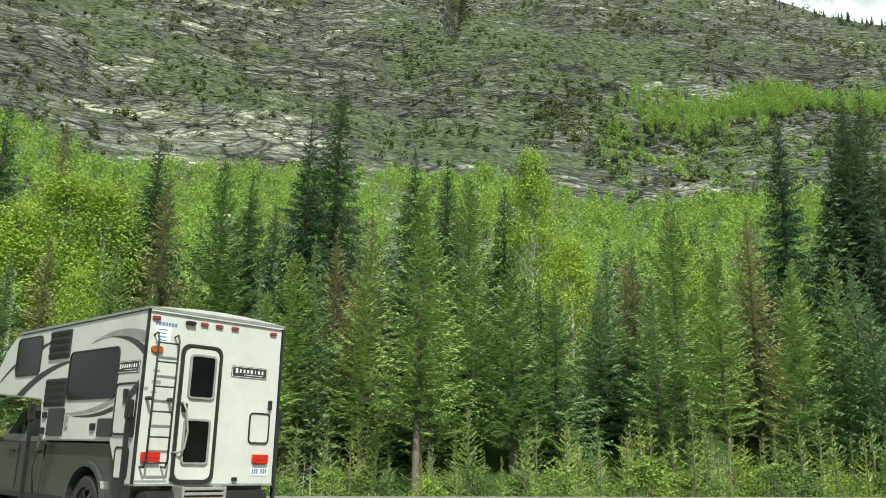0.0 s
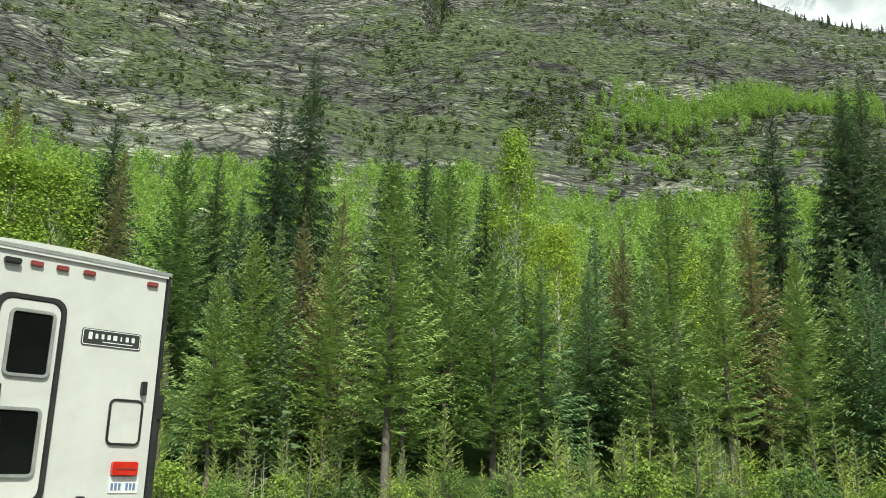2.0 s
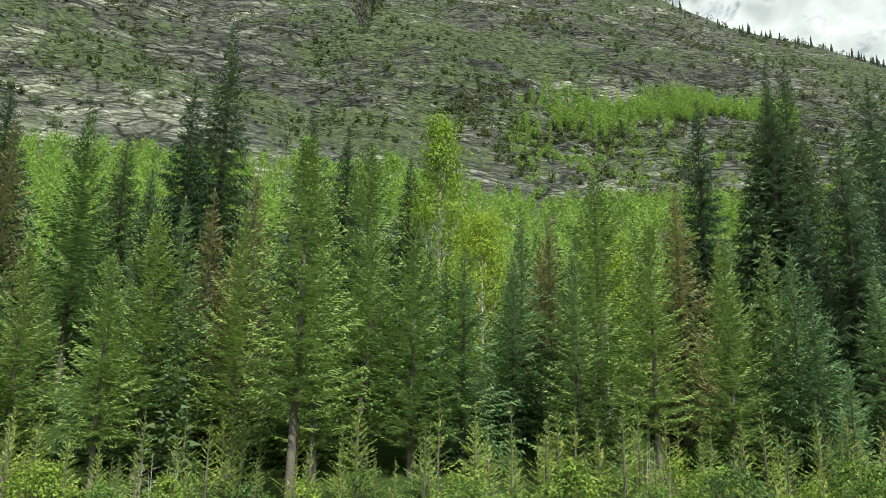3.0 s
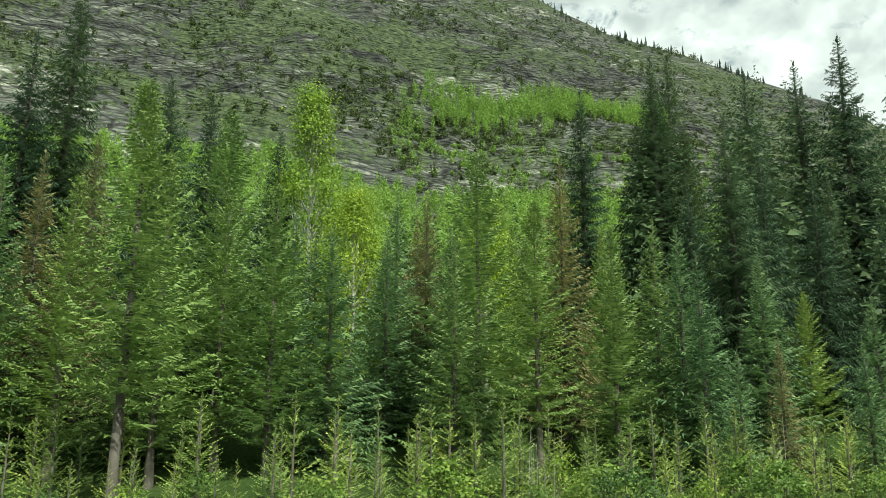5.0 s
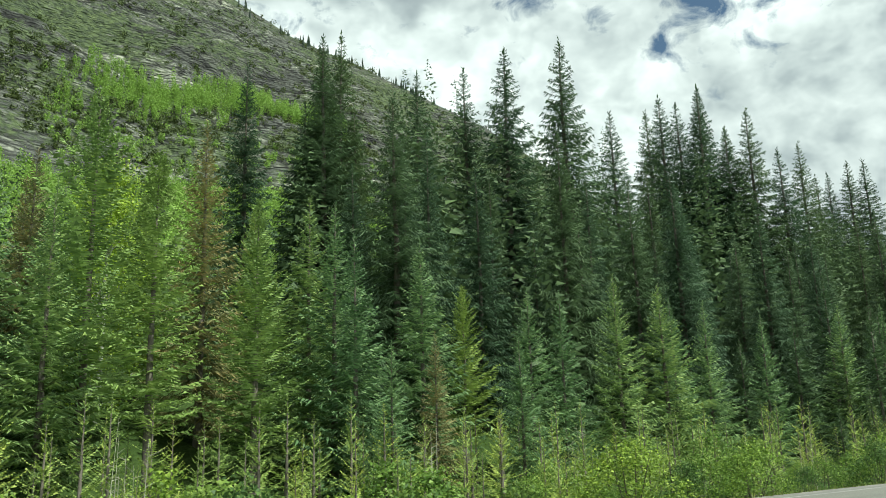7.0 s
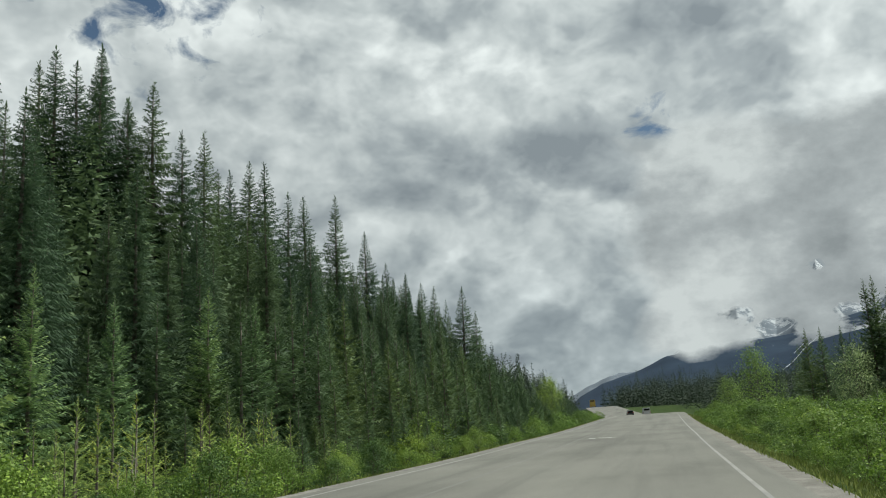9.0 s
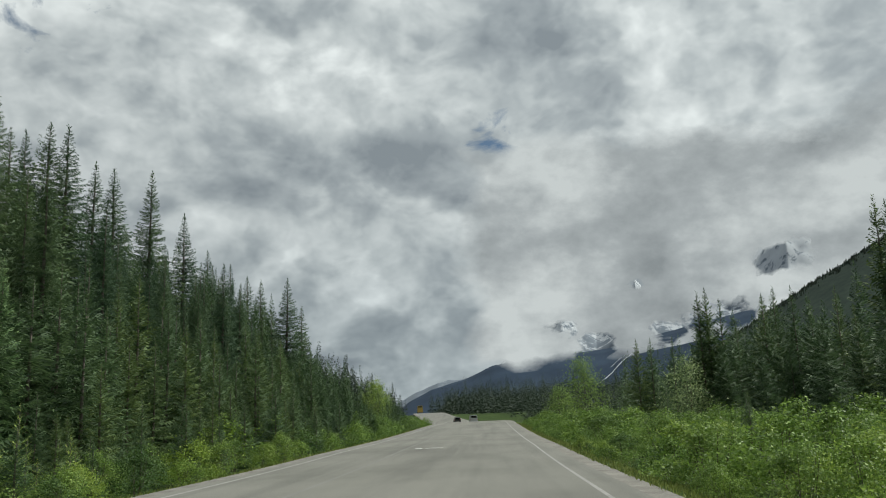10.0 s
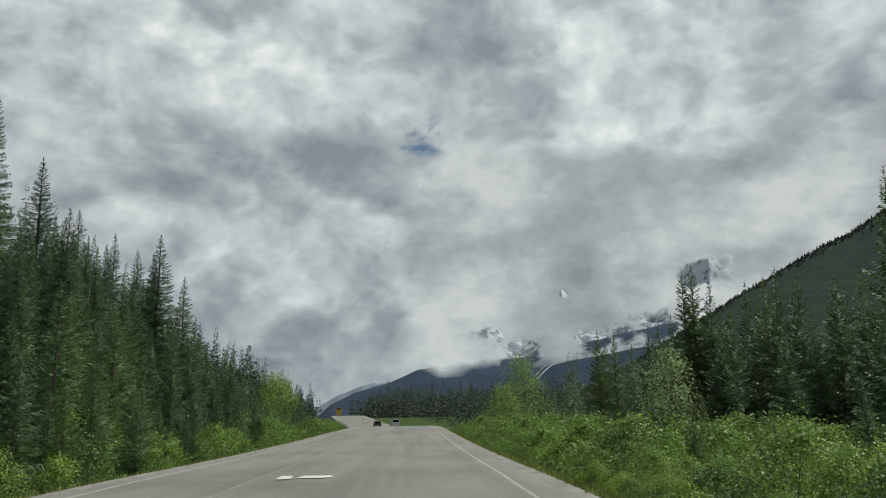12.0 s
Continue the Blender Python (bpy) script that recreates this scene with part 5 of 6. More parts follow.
M_DEADWOOD = surface("grey_dead_wood", (0.30, 0.29, 0.23), (0.45, 0.43, 0.35), 6.0, 0.9, fine=30)
for i, (x, y, n, h, s, k) in enumerate([(10.9, 32.9, 6, 3.3, 0.28, 10), (-9.5, 33.2, 11, 2.3, 0.5, 16), (-3.6, 32.6, 6, 2.1, 0.4, 12), (5.5, 33.0, 4, 2.5, 0.2, 9), (19.6, 33.4, 3, 3.0, 0.3, 8), (25.0, 33.8, 4, 2.8, 0.3, 9), (38.0, 33.5, 3, 2.8, 0.25, 8)]):
    clump = thing("dead_sapling", pose(x, y, ground_z(x, y) - 0.08, 0, 0, 50 * i), "clump of pale grey dead sapling stems in the brush", "dead sapling", "dead saplings")
    for me in dead_stems(200 + i, n, h, s, k):
        part("stem", me, None, clump)


# ---- vehicle materials ----
M_WHITE = surface("white_fibreglass", (0.47, 0.475, 0.465), (0.53, 0.535, 0.525), 1.5, 0.35, fine=9, dirt=0.06, coat=0.3)
M_GREYPAINT = surface("grey_metallic_paint", (0.045, 0.048, 0.047), (0.058, 0.061, 0.060), 1.2, 0.34, 0.2, fine=14, dirt=0.1, coat=0.7)
M_BLACK = surface("black_plastic", (0.012, 0.012, 0.013), (0.025, 0.025, 0.026), 4.0, 0.45, fine=40)
M_TYRE = surface("tyre_rubber", (0.014, 0.014, 0.014), (0.03, 0.029, 0.028), 6.0, 0.85, bump=0.004, fine=60)
M_RIM = surface("alloy_rim", (0.42, 0.42, 0.43), (0.55, 0.55, 0.56), 6.0, 0.3, 0.9)
M_GLASS_DARK = surface("tinted_glass", (0.004, 0.005, 0.005), (0.007, 0.008, 0.008), 2.0, 0.07, dirt=0.1)
M_GLASS_DARK.node_tree.nodes["Principled BSDF"].inputs["Specular IOR Level"].default_value = 0.3
M_GREYTRIM = surface("grey_trim", (0.20, 0.21, 0.21), (0.28, 0.29, 0.29), 4.0, 0.45)
M_SWOOSH = surface("dark_grey_graphic", (0.025, 0.028, 0.028), (0.04, 0.043, 0.043), 3.0, 0.4)
M_SWOOSH_PALE = surface("pale_grey_graphic", (0.22, 0.23, 0.23), (0.29, 0.30, 0.30), 3.0, 0.4)
M_RED = surface("red_lens", (0.50, 0.018, 0.012), (0.62, 0.03, 0.02), 9.0, 0.2, fine=120, dirt=0.35, coat=0.5)
M_RED_DULL = surface("dull_red_lens", (0.20, 0.035, 0.03), (0.26, 0.05, 0.045), 9.0, 0.3, coat=0.3)
M_AMBER = surface("amber_lens", (0.34, 0.075, 0.02), (0.42, 0.11, 0.03), 9.0, 0.25, coat=0.4)
M_PAPER = surface("paper", (0.66, 0.74, 0.76), (0.74, 0.80, 0.80), 7.0, 0.7)
M_BLUE_INK = surface("blue_ink", (0.10, 0.16, 0.32), (0.14, 0.2, 0.36), 7.0, 0.6)
M_PLATE = surface("number_plate_white", (0.66, 0.67, 0.68), (0.74, 0.75, 0.76), 7.0, 0.4)
M_ALU = surface("step_aluminium", (0.5, 0.49, 0.47), (0.62, 0.61, 0.58), 8.0, 0.4, 0.7, fine=60)


def prism(profile, x0, x1, bevel=0.0, inset=0.0):
    """A (y, z) outline extruded across x; inset narrows the upper part towards the top."""
    bm = bmesh.new()
    top, low = max(z for y, z in profile), min(z for y, z in profile)
    rows = []
    for x in (x0, x1):
        sgn = 1 if x == x1 else -1
        rows.append([bm.verts.new((x - sgn * inset * ((z - low) / (top - low)), y, z)) for y, z in profile])
    n = len(profile)
    bm.faces.new(rows[0])
    bm.faces.new(rows[1][::-1])
    for i in range(n):
        bm.faces.new((rows[0][i], rows[1][i], rows[1][(i + 1) % n], rows[0][(i + 1) % n]))
    bmesh.ops.recalc_face_normals(bm, faces=bm.faces)
    if bevel:
        edges = [e for e in bm.edges if e.calc_face_angle(0) > 0.5]
        bmesh.ops.bevel(bm, geom=edges, offset=bevel, segments=2, affect="EDGES", clamp_overlap=True)
    return bm


def box(x0, x1, y0, y1, z0, z1, bevel=0.008):
    return prism([(y0, z0), (y1, z0), (y1, z1), (y0, z1)], x0, x1, bevel)


def rounded(w, h, r, n=5):
    pts = []
    for cx, cy, a0 in ((w / 2 - r, h / 2 - r, 0), (-w / 2 + r, h / 2 - r, 90), (-w / 2 + r, -h / 2 + r, 180), (w / 2 - r, -h / 2 + r, 270)):
        for i in range(n + 1):
            a = radians(a0 + 90 * i / n)
            pts.append((cx + r * math.cos(a), cy + r * math.sin(a)))
    return pts


def plate(outline, depth, hole=None, bevel=0.0):
    """A flat panel of an outline in its own (u, v) plane with thickness; hole: an inner outline with as many points."""
    bm = bmesh.new()
    a = [bm.verts.new((u, v, 0)) for u, v in outline]
    b = [bm.verts.new((u, v, depth)) for u, v in outline]
    n = len(outline)
    for i in range(n):
        bm.faces.new((a[i], a[(i + 1) % n], b[(i + 1) % n], b[i]))
    if hole:
        c = [bm.verts.new((u, v, 0)) for u, v in hole]
        d = [bm.verts.new((u, v, depth)) for u, v in hole]
        for i in range(n):
            j = (i + 1) % n
            bm.faces.new((c[i], d[i], d[j], c[j]))
            bm.faces.new((a[i], c[i], c[j], a[j]))
            bm.faces.new((b[i], b[j], d[j], d[i]))
    else:
        bm.faces.new(a[::-1])
        bm.faces.new(b)
    bmesh.ops.recalc_face_normals(bm, faces=bm.faces)
    if bevel:
        bmesh.ops.bevel(bm, geom=[e for e in bm.edges if e.calc_face_angle(0) > 0.8], offset=bevel, segments=2, affect="EDGES", clamp_overlap=True)
    return bm


def on_rear(u, z, out=0.0):
    """Panel plane on the camper's back wall: u to the right, v up, thickness outwards."""
    return Matrix.Translation((u, -out, z)) @ Matrix(((1, 0, 0, 0), (0, 0, -1, 0), (0, 1, 0, 0), (0, 0, 0, 1)))


def on_side(y, z, x=-1.04, out=0.0):
    """Panel plane on the driver's side: u towards the rear, v up, thickness outwards."""
    return Matrix.Translation((x - out, y, z)) @ Matrix(((0, 0, -1, 0), (-1, 0, 0, 0), (0, 1, 0, 0), (0, 0, 0, 1)))


def panel(name, bm, m, material, parent, label=""):
    ob = part(name, bm, material, parent, label)
    ob.matrix_basis = m
    return ob


def tube(points, r, sides=8):
    bm = bmesh.new()
    rings = []
    pts = [Vector(p) for p in points]
    for i, p in enumerate(pts):
        d = (pts[min(i + 1, len(pts) - 1)] - pts[max(i - 1, 0)]).normalized()
        s = d.orthogonal().normalized() if i == 0 else (rings[-1][1] - d * rings[-1][1].dot(d)).normalized()
        u = d.cross(s)
        rings.append(([bm.verts.new(p + r * (math.cos(6.283 * k / sides) * s + math.sin(6.283 * k / sides) * u)) for k in range(sides)], s))
    for (a, _), (b, _) in zip(rings, rings[1:]):
        for k in range(sides):
            bm.faces.new((a[k], a[(k + 1) % sides], b[(k + 1) % sides], b[k]))
    bm.faces.new(rings[0][0][::-1]), bm.faces.new(rings[-1][0])
    bmesh.ops.recalc_face_normals(bm, faces=bm.faces)
    for f in bm.faces:
        f.smooth = True
    return bm


def ring_window(name, w, h, r, m, parent, frame_mat, glass_mat, width=0.03, depth=0.025, label=""):
    """A framed pane: the frame stands proud, the glass lies a little inside it."""
    fr = panel(name, plate(rounded(w, h, r), depth, rounded(w - 2 * width, h - 2 * width, max(0.01, r - width)), 0.004), m, frame_mat, parent, label)
    part("pane", plate(rounded(w - 2 * width, h - 2 * width, max(0.01, r - width)), depth * 0.45), glass_mat, fr)
    return fr


def wheel_parts(parent, x, y, z, r, width):
    sgn = 1 if x > 0 else -1
    hub = part("wheel", tube([(-width * 0.3, 0, 0), (width * 0.3, 0, 0)], r * 0.25, 14), M_BLACK, parent)
    hub.matrix_basis = Matrix.Translation((x, y, z))
    bm = bmesh.new()
    prof = [(-0.5, 0.62), (-0.5, 0.9), (-0.38, 1.0), (0.38, 1.0), (0.5, 0.9), (0.5, 0.62)]
    n = 36
    rows = [[bm.verts.new((u * width, r * v * math.cos(6.283 * k / n), r * v * math.sin(6.283 * k / n))) for u, v in prof] for k in range(n)]
    for k in range(n):
        for i in range(len(prof)):
            bm.faces.new((rows[k][i], rows[(k + 1) % n][i], rows[(k + 1) % n][(i + 1) % 6], rows[k][(i + 1) % 6]))
    bmesh.ops.recalc_face_normals(bm, faces=bm.faces)
    part("tyre", bm, M_TYRE, hub)
    bm = bmesh.new()
    rim_r = r * 0.62
    out = [bm.verts.new((sgn * width * 0.34, rim_r * math.cos(6.283 * k / n), rim_r * math.sin(6.283 * k / n))) for k in range(n)]
    inn = [bm.verts.new((sgn * width * 0.30, rim_r * 0.85 * math.cos(6.283 * k / n), rim_r * 0.85 * math.sin(6.283 * k / n))) for k in range(n)]
    for k in range(n):
        bm.faces.new((out[k], out[(k + 1) % n], inn[(k + 1) % n], inn[k]))
    for s in range(6):
        a = 6.283 * s / 6
        q = []
        for rr, w in ((0.12, 0.22), (0.9, 0.10)):
            for e in (-1, 1):
                q.append(bm.verts.new((sgn * width * (0.40 if rr < 0.5 else 0.33), rim_r * (rr * math.cos(a) - e * w * math.sin(a)), rim_r * (rr * math.sin(a) + e * w * math.cos(a)))))
        bm.faces.new((q[0], q[1], q[3], q[2]))
    bmesh.ops.solidify(bm, geom=bm.faces[:], thickness=0.015)
    part("rim", bm, M_RIM, hub)
    return hub


def arc(cy, cz, r, a0, a1, n=10):
    return [(cy + r * math.cos(radians(a0 + (a1 - a0) * i / n)), cz + r * math.sin(radians(a0 + (a1 - a0) * i / n))) for i in range(n + 1)]


TRUCK = pose(-2.78, 11.75, 0.40, 1.0, 0, 45.5)


def build_pickup():
    t = thing("pickup_truck", TRUCK, "dark grey pickup truck carrying a white camper", "pickup truck")
    rear, front, wr = 1.35, 5.05, 0.40
    bed = [(0.15, 0.50), (rear - 0.50, 0.50), *arc(rear, 0.42, 0.50, 170, 10), (rear + 0.5, 0.44), (2.80, 0.44), (2.80, 1.22), (0.15, 1.22)]
    part("bed", prism(bed, -0.98, 0.98, 0.02, 0.03), M_GREYPAINT, t)
    cab = [(2.83, 0.44), (front - 0.52, 0.44), *arc(front, 0.42, 0.50, 170, 10), (front + 0.5, 0.48), (6.05, 0.48), (6.12, 0.95), (5.95, 1.10), (4.72, 1.22), (2.83, 1.22)]
    part("cab_body", prism(cab, -0.98, 0.98, 0.03, 0.03), M_GREYPAINT, t)
    top = [(2.86, 1.20), (4.80, 1.20), (4.05, 1.74), (3.85, 1.79), (3.05, 1.79), (2.88, 1.72)]
    part("cab_roof", prism(top, -0.93, 0.93, 0.03, 0.16), M_GREYPAINT, t)
    for sgn in (-1, 1):
        x = sgn * 0.94
        glass = prism([(3.78, 1.27), (4.52, 1.27), (4.00, 1.66), (3.82, 1.68)], -0.008, 0.008)
        g = part("side_window", glass, M_GLASS_DARK, t, "dark tinted side window")
        g.matrix_basis = pose(sgn * 0.885, 0, 0, 0, 0, 0) @ Matrix.Shear("XY", 4, (0, 0)) @ pose(0, 0, 0)
        g2 = part("side_window", prism([(2.98, 1.27), (3.70, 1.27), (3.74, 1.68), (3.05, 1.68)], -0.008, 0.008), M_GLASS_DARK, t, "dark tinted side window")
        g2.matrix_basis = pose(sgn * 0.885, 0, 0)
        for y in (2.98, 3.86):
            part("door_handle", box(min(x * 1.02, x * 1.06), max(x * 1.02, x * 1.06), y, y + 0.2, 1.06, 1.10, 0.006), M_BLACK, t)
        part("door_seam", box(sgn * 0.972 - 0.012, sgn * 0.972 + 0.012, 3.70, 3.712, 0.55, 1.2, 0), M_BLACK, t)
        part("rocker_trim", box(sgn * 0.97 - 0.02, sgn * 0.97 + 0.02, 1.92, 4.5, 0.42, 0.50, 0.01), M_BLACK, t)
        mir = part("side_mirror", box(sgn * 1.20 - 0.12, sgn * 1.20 + 0.12, 4.42, 4.58, 1.18, 1.52, 0.04), M_BLACK, t, "black towing mirror")
        part("mirror_glass", box(sgn * 1.20 - 0.095, sgn * 1.20 + 0.095, 4.412, 4.42, 1.25, 1.49, 0.003), M_RIM, mir)
        part("signal_lamp", box(sgn * 1.20 - 0.07, sgn * 1.20 + 0.07, 4.405, 4.42, 1.19, 1.23, 0.003), M_AMBER, mir)
        part("mirror_arm", box(min(sgn * 0.93, sgn * 1.1), max(sgn * 0.93, sgn * 1.1), 4.47, 4.54, 1.22, 1.28, 0.01), M_BLACK, t)
        for y, nm in ((rear, "wheel_arch"), (front, "wheel_arch")):
            outer, inner = arc(y, 0.42, 0.56, 178, 2, 16), arc(y, 0.42, 0.50, 178, 2, 16)
            bm = bmesh.new()
            vs = [[bm.verts.new((sgn * xx, p[0], p[1])) for p in pts] for xx, pts in ((0.97, outer), (1.02, outer), (1.02, inner), (0.97, inner))]
            for i in range(16):
                for k in range(3):
                    bm.faces.new((vs[k][i], vs[k][i + 1], vs[k + 1][i + 1], vs[k + 1][i]))
            bmesh.ops.recalc_face_normals(bm, faces=bm.faces)
            part(nm, bm, M_GREYPAINT, t)
            wheel_parts(t, sgn * 0.86, y, wr, wr, 0.26)
    part("windscreen", prism([(4.74, 1.24), (4.09, 1.72), (4.085, 1.70), (4.72, 1.235)], -0.76, 0.76), M_GLASS_DARK, t, "dark windscreen glass")
    part("front_bumper", box(-0.95, 0.95, 6.05, 6.22, 0.46, 0.72, 0.03), M_BLACK, t)
    part("rear_bumper", box(-0.92, 0.92, -0.08, 0.14, 0.46, 0.66, 0.03), M_BLACK, t)
    part("underbody", box(-0.7, 0.7, 0.2, 6.0, 0.28, 0.46, 0.02), M_BLACK, t)


def build_camper():
    c = thing("truck_camper", TRUCK, "white slide-in truck camper with black door trim and ladder", "camper")
    profile = [(0.0, 0.72), (0.28, 0.72), (0.44, 0.80), (0.72, 1.245), (2.86, 1.245), (2.98, 1.82), (4.86, 1.96), (4.93, 2.06), (4.80, 2.36), (4.52, 2.66), (4.22, 2.84), (4.0, 2.87), (0.0, 2.91)]
    part("shell", prism(profile, -1.04, 1.04, 0.02), M_WHITE, c)
    roof = prism([(-0.03, 2.905), (4.02, 2.865), (4.16, 2.87), (4.0, 2.90), (-0.03, 2.94)], -1.06, 1.06, 0.0)
    part("roof_edge", roof, M_GREYTRIM, c, "grey rubber roof edge")
    bm = bmesh.new()
    n = 12
    rows = [[bm.verts.new((-1.03 + 2.06 * i / n, y, 2.935 - 0.018 * (y > 3) + 0.055 * math.sin(math.pi * i / n))) for i in range(n + 1)] for y in (-0.025, 4.0)]
    base = [[bm.verts.new((-1.03 + 2.06 * i / n, y, 2.88 - 0.018 * (y > 3))) for i in range(n + 1)] for y in (-0.025, 4.0)]
    for i in range(n):
        bm.faces.new((rows[0][i], rows[0][i + 1], rows[1][i + 1], rows[1][i]))
        bm.faces.new((rows[0][i], base[0][i], base[0][i + 1], rows[0][i + 1]))
        bm.faces.new((rows[1][i], rows[1][i + 1], base[1][i + 1], base[1][i]))
    bmesh.ops.recalc_face_normals(bm, faces=bm.faces)
    part("roof", bm, M_WHITE, c)
    for y in (0.9, 2.2):
        part("roof_vent", box(0.0, 0.4, y, y + 0.4, 2.95, 3.05, 0.03), M_WHITE, c)
    for sgn in (-1, 1):
        part("corner_trim", box(sgn * 1.045 - 0.018, sgn * 1.045 + 0.018, -0.018, 0.02, 0.74, 2.92, 0.006), M_BLACK, c)
    part("bottom_trim", box(-1.03, 1.03, -0.015, 0.02, 0.715, 0.745, 0.004), M_GREYTRIM, c)
    # entry door
    d = panel("entry_door", plate(rounded(0.52, 1.68, 0.10), 0.03, None, 0.006), on_rear(-0.245, 1.63, 0.005), M_WHITE, c, "white entry door with two dark windows")
    part("door_surround", plate(rounded(0.615, 1.775, 0.12), 0.04, rounded(0.525, 1.685, 0.10), 0.006), M_BLACK, d, "black rubber door surround")
    ring_window("door_window", 0.40, 0.58, 0.06, Matrix.Translation((0.015, 0.47, 0.03)), d, M_GREYTRIM, M_GLASS_DARK)
    ring_window("door_window", 0.40, 0.58, 0.06, Matrix.Translation((0.0, -0.36, 0.03)), d, M_GREYTRIM, M_GLASS_DARK)
    part("door_latch", plate(rounded(0.07, 0.11, 0.015), 0.05, None, 0.005), M_BLACK, d).matrix_basis = Matrix.Translation((-0.215, 0.06, 0.03))
    part("grab_handle", tube([(-0.50, -0.01, 1.74), (-0.50, -0.09, 1.76), (-0.46, -0.12, 1.66), (-0.42, -0.12, 1.40), (-0.44, -0.11, 1.18), (-0.50, -0.08, 1.13), (-0.56, -0.01, 1.13)], 0.014), M_GREYTRIM, c, "grey folding grab handle")
    # ladder
    lad = part("ladder", tube([(-0.95, 0.0, 2.58), (-0.95, -0.09, 2.61), (-0.94, -0.12, 2.52), (-0.955, -0.12, 1.02), (-0.965, -0.09, 0.94), (-0.97, 0.0, 0.95)], 0.013), M_BLACK, c, "black tubular rear ladder")
    part("ladder_rail", tube([(-0.66, 0.0, 2.58), (-0.66, -0.09, 2.60), (-0.655, -0.12, 2.52), (-0.665, -0.12, 1.02), (-0.675, -0.09, 0.94), (-0.68, 0.0, 0.95)], 0.013), M_BLACK, lad)
    for z in (2.48, 2.24, 1.93, 1.62, 1.31, 1.00):
        part("rung", tube([(-0.948, -0.12, z), (-0.66, -0.12, z)], 0.011), M_BLACK, lad)
    for x in (-0.97, -0.67):
        for z in (1.78,):
            part("ladder_mount", tube([(x, 0.0, z), (x, -0.12, z)], 0.025), M_BLACK, lad)
    # lamps
    for u in (-0.95, -0.25, -0.02, 0.23, 0.87):
        panel("clearance_light", plate(rounded(0.11, 0.045, 0.012), 0.03, None, 0.006), on_rear(u, 2.80), M_RED_DULL, c, "small red clearance light")
    panel("porch_lamp", plate(rounded(0.14, 0.05, 0.015), 0.05, None, 0.008), on_rear(-0.46, 2.79), M_BLACK, c, "black rear camera housing")
    panel("oval_light", plate(rounded(0.17, 0.09, 0.044), 0.03, None, 0.006), on_rear(-0.90, 2.40), M_AMBER, c, "oval amber lamp")
    for u in (-0.85, 0.785):
        lamp = panel("tail_lamp", plate(rounded(0.25, 0.125, 0.02), 0.05, None, 0.008), on_rear(u, 1.065), M_RED, c, "red tail lamp")
        part("lens_rib", plate(rounded(0.20, 0.012, 0.004), 0.006), M_RED_DULL, lamp).matrix_basis = Matrix.Translation((0, 0.0, 0.05))
    # number plate, notice, writing as bars
    p = panel("number_plate", plate(rounded(0.29, 0.145, 0.012), 0.008), on_rear(0.80, 0.92), M_PLATE, c, "white number plate")
    for i in range(7):
        if i != 3:
            part("bar", plate(rounded(0.022, 0.06, 0.003), 0.004), M_BLUE_INK, p).matrix_basis = Matrix.Translation((-0.11 + 0.036 * i, -0.015, 0.008))
    pp = panel("paper_notice", plate(rounded(0.22, 0.21, 0.004), 0.004), on_rear(-0.83, 2.60), M_PAPER, c, "pale paper notice")
    for i in range(4):
        part("bar", plate(rounded(0.13 - 0.02 * (i % 2), 0.012, 0.003), 0.003), M_BLUE_INK, pp).matrix_basis = Matrix.Translation((-0.01, 0.06 - 0.045 * i, 0.004))
    for i in range(7):
        panel("bar", plate(rounded(0.032, 0.045, 0.004), 0.003), on_rear(-0.93 + 0.045 * i, 2.735), M_BLUE_INK, c)
    panel("bar", plate(rounded(0.43, 0.022, 0.004), 0.003), on_rear(-0.80, 0.775), M_GREYTRIM, c)
    for k, (u, z, w, h) in enumerate([(-0.86, 1.99, 0.13, 0.05), (-0.87, 2.13, 0.10, 0.03), (-0.88, 1.86, 0.08, 0.025), (-0.99, 1.90, 0.05, 0.05)]):
        panel("sticker", plate(rounded(w, h, h * 0.4), 0.003), on_rear(u, z), M_SWOOSH_PALE, c)
    # maker's plaques drawn as plain shapes
    for m in (on_rear(0.525, 2.225), on_side(0.40, 2.185)):
        pl = panel("plaque", plate(rounded(0.58, 0.155, 0.02), 0.008), m, M_SWOOSH, c, "dark plaque with pale bars")
        part("plaque_rim", plate(rounded(0.565, 0.14, 0.018), 0.003, rounded(0.553, 0.128, 0.015)), M_PLATE, pl).matrix_basis = Matrix.Translation((0, 0, 0.008))
        for i, w in enumerate((0.036, 0.026, 0.026, 0.03, 0.038, 0.012, 0.03, 0.03)):
            part("bar", plate(rounded(w, 0.045 if i else 0.065, 0.005), 0.003), M_PLATE, pl).matrix_basis = Matrix.Translation((-0.21 + 0.060 * i, 0.012, 0.008))
        part("bar", plate(rounded(0.30, 0.008, 0.003), 0.003), M_PLATE, pl).matrix_basis = Matrix.Translation((0.06, -0.036, 0.008))
    # hatches
    ring_window("rear_hatch", 0.34, 0.42, 0.06, on_rear(0.745, 1.48), c, M_BLACK, M_WHITE, 0.022, 0.02, "white hatch with black rim")
    for u in (0.89,):
        panel("cable_cover", plate(rounded(0.05, 0.13, 0.015), 0.05, None, 0.006), on_rear(u, 1.80), M_BLACK, c)
    for u in (-0.52, 0.40):
        panel("latch", plate(rounded(0.07, 0.05, 0.01), 0.04, None, 0.005), on_rear(u, 0.80), M_BLACK, c)
    ring_window("side_hatch", 0.58, 0.66, 0.08, on_side(0.37, 1.655), c, M_BLACK, M_WHITE, 0.025, 0.02, "white storage hatch with black rim")
    ring_window("side_hatch", 0.36, 0.40, 0.06, on_side(0.33, 0.985), c, M_BLACK, M_WHITE, 0.022, 0.02, "white storage hatch with black rim")
